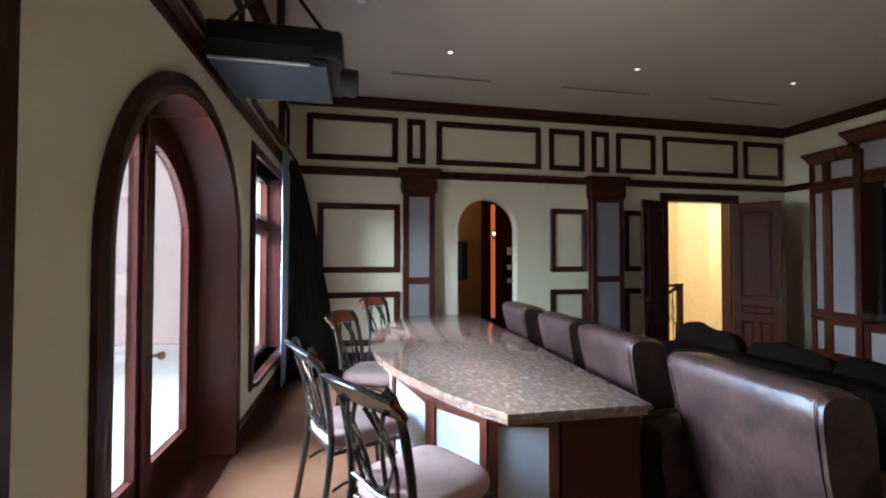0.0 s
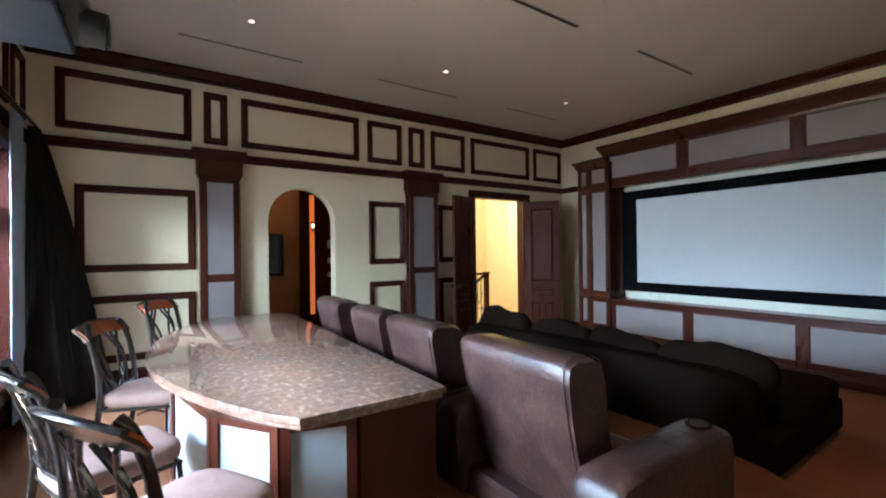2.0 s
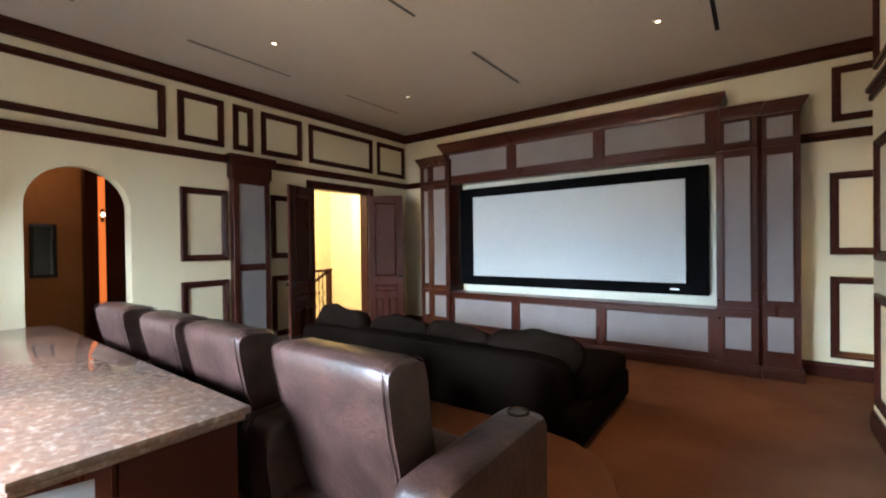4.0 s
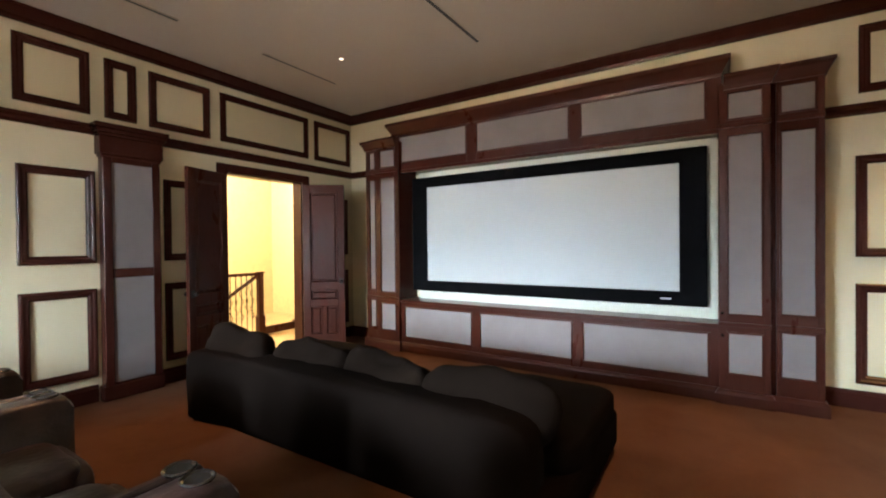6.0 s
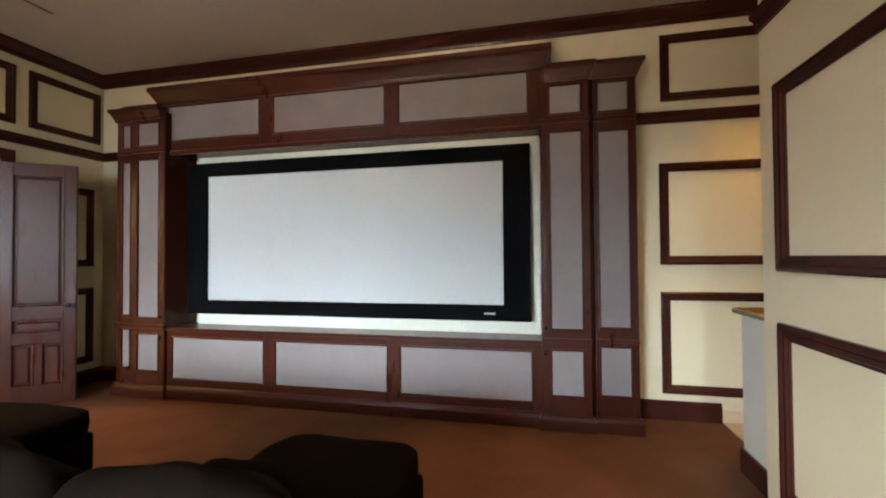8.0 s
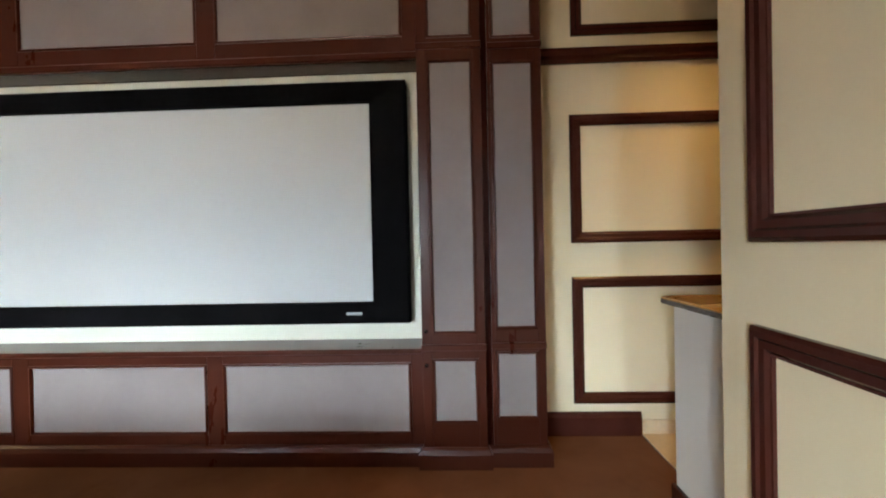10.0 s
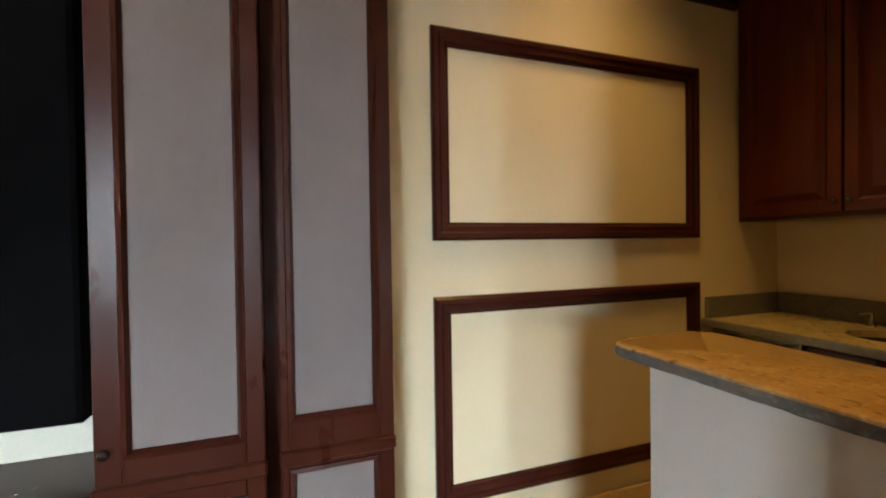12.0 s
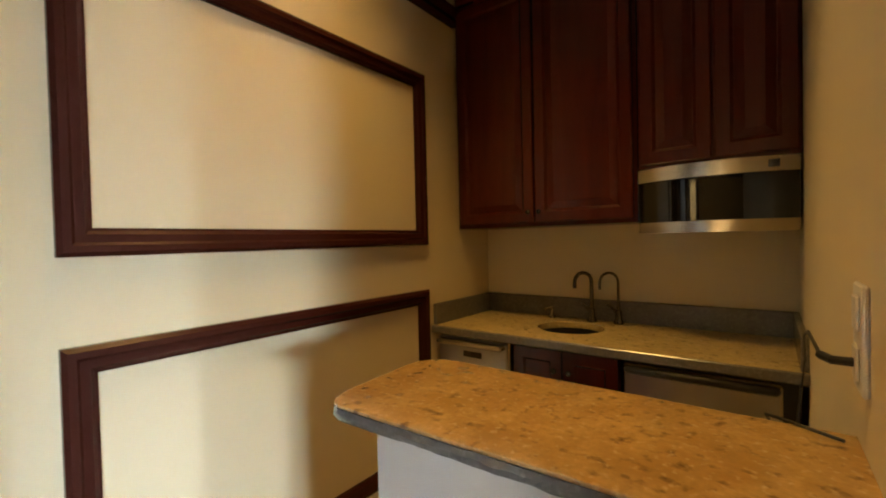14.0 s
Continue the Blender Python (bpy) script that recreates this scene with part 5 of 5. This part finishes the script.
for a, b in zip(ring, ring[1:] + ring[:1]):
    for j in range(3):
        s.bm.faces.new((a[j], b[j], b[j + 1], a[j + 1]))
part("slab", s, WORKGRAN, wt)
s = Solid().box(BARX, RIGHT, -2.181, -2.168, 0.890, 0.931, 0.005)
part("front_edge", s, EDGEGRAN, wt, "grey bullnosed front edge")
s = Solid().box(BARX, RIGHT, -2.779, -2.755, 0.930, 1.045, 0.003).box(RIGHT - 0.024, RIGHT - 0.001, -2.755, -2.19, 0.930, 1.045, 0.003).box(BARX + 0.001, BARX + 0.024, -2.755, -2.19, 0.930, 1.045, 0.003)
part("backsplash", s, EDGEGRAN, wt, "grey granite backsplash")
sk = thing("bar_sink", pose(SCX, SCY, 0.75), "small dark oval undermount bar sink", "sink")
s = Solid().turned([(1.05, 0.896), (1.0, 0.896), (0.97, 0.82), (0.75, 0.762), (0.001, 0.758)], (0, 0), 40, False)
for v in s.bm.verts:
    v.co.x, v.co.y = SCX + v.co.x * SRX, SCY + v.co.y * SRY
part("basin", s, BLACK, sk, smooth=60)
s = Solid().turned([(0.03, 0.757), (0.03, 0.763)], (SCX, SCY), 14)
part("drain", s, CHROME, sk)
for x, name, r in ((6.17, "bar_faucet", 0.048), (6.03, "filter_tap", 0.052)):
    f = thing(name, pose(x, -2.71, 0.93), "dark metal gooseneck bar tap", "faucet", "bar taps")
    def reach(h, z):
        return (x + 0.72 * h, -2.71 + 0.69 * h, z)
    pts = [reach(0, 0.93), reach(0, 1.15)] + [reach(r - r * math.cos(radians(a)), 1.15 + r * math.sin(radians(a))) for a in range(20, 181, 20)] + [reach(2 * r, 1.115)]
    s = Solid().tube(pts, 0.010 if name == "bar_faucet" else 0.007, 10)
    part("spout", s, TAPMETAL, f, smooth=60)
    s = Solid().turned([(0.026, 0.930), (0.026, 0.94), (0.017, 0.955), (0.016, 1.0)], (x, -2.71), 14)
    part("body", s, TAPMETAL, f, smooth=40)
    s = Solid().tube([reach(0, 0.985), (x + 0.055, -2.70, 1.03)], 0.007, 8)
    part("lever", s, TAPMETAL, f, smooth=50)
sp = thing("soap_dispenser", pose(6.40, -2.71, 0.93), "small chrome soap pump", "dispenser")
s = Solid().turned([(0.018, 0.930), (0.018, 0.94), (0.008, 0.95), (0.008, 0.99)], (6.40, -2.71), 12).tube([(6.40, -2.71, 0.99), (6.42, -2.66, 0.985)], 0.006, 8)
part("pump", s, CHROME, sp, smooth=50)


def raised_door(x0, x1, z0, z1, y, parent):
    s = Solid().box(x0, x1, y - 0.02, y, z0, z1, 0.003)
    g = 0.065
    s.picture(x0, x1, z0, z1, [(0, -0.001), (0, 0.008), (0.006, 0.012), (g - 0.012, 0.012), (g, 0.002), (g, -0.001)], lambda u, v, h: (u, y + h, v))
    a, b, c, e = x0 + g + 0.004, x1 - g - 0.004, z0 + g + 0.004, z1 - g - 0.004
    s.picture(a, b, c, e, [(0, -0.002), (0, 0.001), (0.034, 0.010), (0.034, -0.002)], lambda u, v, h: (u, y + h, v))
    s.box(a + 0.033, b - 0.033, y - 0.002, y + 0.0102, c + 0.033, e - 0.033)
    d = part("door", s, BARWOOD, parent)
    return d


wc = thing("wall_cabinet", pose(6.37, -2.6, 1.45), "tall dark red-brown raised-panel wall cabinet", "cabinet", "wall cabinets")
s = Solid().box(5.87, RIGHT - 0.001, BAREND + 0.001, -2.46, 1.455, 3.48)
part("body", s, BARWOOD, wc)
for x0, x1, kx in ((6.375, 6.845, 6.40), (5.885, 6.365, 6.34)):
    d = raised_door(x0, x1, 1.475, 2.72, -2.44, wc)
    s = Solid().puff((kx, -2.415, 1.53), (0.013, 0.013, 0.013), 1.0, 10, 8)
    part("knob", s, IRON, d, smooth=60)
    raised_door(x0, x1, 2.75, 3.38, -2.44, wc)
wc2 = thing("wall_cabinet", pose(5.58, -2.6, 1.7), "dark red-brown wall cabinet over the microwave", "cabinet", "wall cabinets")
s = Solid().box(BARX + 0.001, 5.865, BAREND + 0.001, -2.46, 1.69, 3.48)
part("body", s, BARWOOD, wc2)
for x0, x1 in ((5.58, 5.855), (BARX + 0.01, 5.57)):
    raised_door(x0, x1, 1.705, 2.72, -2.44, wc2)
    raised_door(x0, x1, 2.75, 3.38, -2.44, wc2)
s = Solid().box(BARX + 0.001, RIGHT - 0.001, BAREND + 0.001, -2.42, 3.48, 3.655)
setting("trim_cabinet", s, BARWOOD, "dark red-brown filler above the wall cabinets", "moulding")

mw = thing("microwave", pose(5.58, -2.6, 1.41), "stainless steel microwave with a dark glass door", "microwave")
s = Solid().box(5.30, 5.86, -2.777, -2.44, 1.405, 1.68)
part("body", s, BLACK, mw)


def bowed(x0, x1, z0, z1, y, bulge, mat, name, label=""):
    s = Solid()
    cols = []
    for i in range(13):
        t = i / 12
        x = x0 + (x1 - x0) * t
        yy = y + bulge * (1 - (2 * t - 1) ** 2)
        cols.append([s.bm.verts.new(p) for p in ((x, y - 0.02, z0), (x, yy, z0), (x, yy, z1), (x, y - 0.02, z1))])
    for a, b in zip(cols, cols[1:]):
        for j in range(4):
            s.bm.faces.new((a[j], a[(j + 1) % 4], b[(j + 1) % 4], b[j]))
    s.bm.faces.new(cols[0])
    s.bm.faces.new(cols[-1][::-1])
    return part(name, s, mat, mw, label, smooth=40)


bowed(5.30, 5.86, 1.625, 1.682, -2.43, 0.085, STEEL, "top_trim", "brushed steel top band")
bowed(5.30, 5.86, 1.402, 1.448, -2.43, 0.085, STEEL, "bottom_trim", "brushed steel bottom band")
bowed(5.475, 5.86, 1.448, 1.625, -2.44, 0.062, DARKGL, "door", "dark glass door")
bowed(5.305, 5.475, 1.448, 1.625, -2.44, 0.030, GREYP, "control_panel", "grey control panel")
s = Solid().turned([(0.012, 0), (0.011, 0.010), (0.0105, 0.011)], (0, 0), 16)
s.bm.transform(pose(5.36, -2.432, 1.50, -90))
part("dial", s, CHROME, mw, smooth=40)
s = Solid().box(5.36, 5.44, -2.405, -2.382, 1.640, 1.668)
part("display", s, DARKGL, mw)

oc = thing("wall_outlet", pose(BARX, -1.175, 1.2), "white double outlet plate with a plugged-in black cord", "outlet")
s = Solid().box(BARX, BARX + 0.008, -1.215, -1.135, 1.17, 1.32, 0.003)
part("plate", s, WHITEPL, oc)
for z in (1.21, 1.28):
    s = Solid().box(BARX + 0.007, BARX + 0.012, -1.195, -1.155, z - 0.025, z + 0.025, 0.003)
    part("socket", s, WHITEPL, oc)
cord = thing("power_cord", pose(BARX + 0.03, -1.4, 1.1), "black power cord from the outlet over the bar", "cable")
s = Solid().tube([(BARX + 0.012, -1.175, 1.21), (BARX + 0.035, -1.175, 1.21), (BARX + 0.045, -1.20, 1.21)], 0.0065, 8)
part("plug", s, BLACK, cord)
s = Solid().tube([(BARX + 0.045, -1.20, 1.21), (BARX + 0.05, -1.36, 1.215), (BARX + 0.05, -1.46, 1.19), (BARX + 0.045, -1.54, 1.12), (BARX + 0.05, -1.58, 1.05), (BARX + 0.06, -1.56, 0.95), (BARX + 0.08, -1.42, 0.96), (BARX + 0.11, -1.262, 1.085), (BARX + 0.09, -1.235, 1.091), (BARX + 0.02, -1.19, 1.091)], 0.0028, 6)
part("cable", s, BLACK, cord, smooth=60)
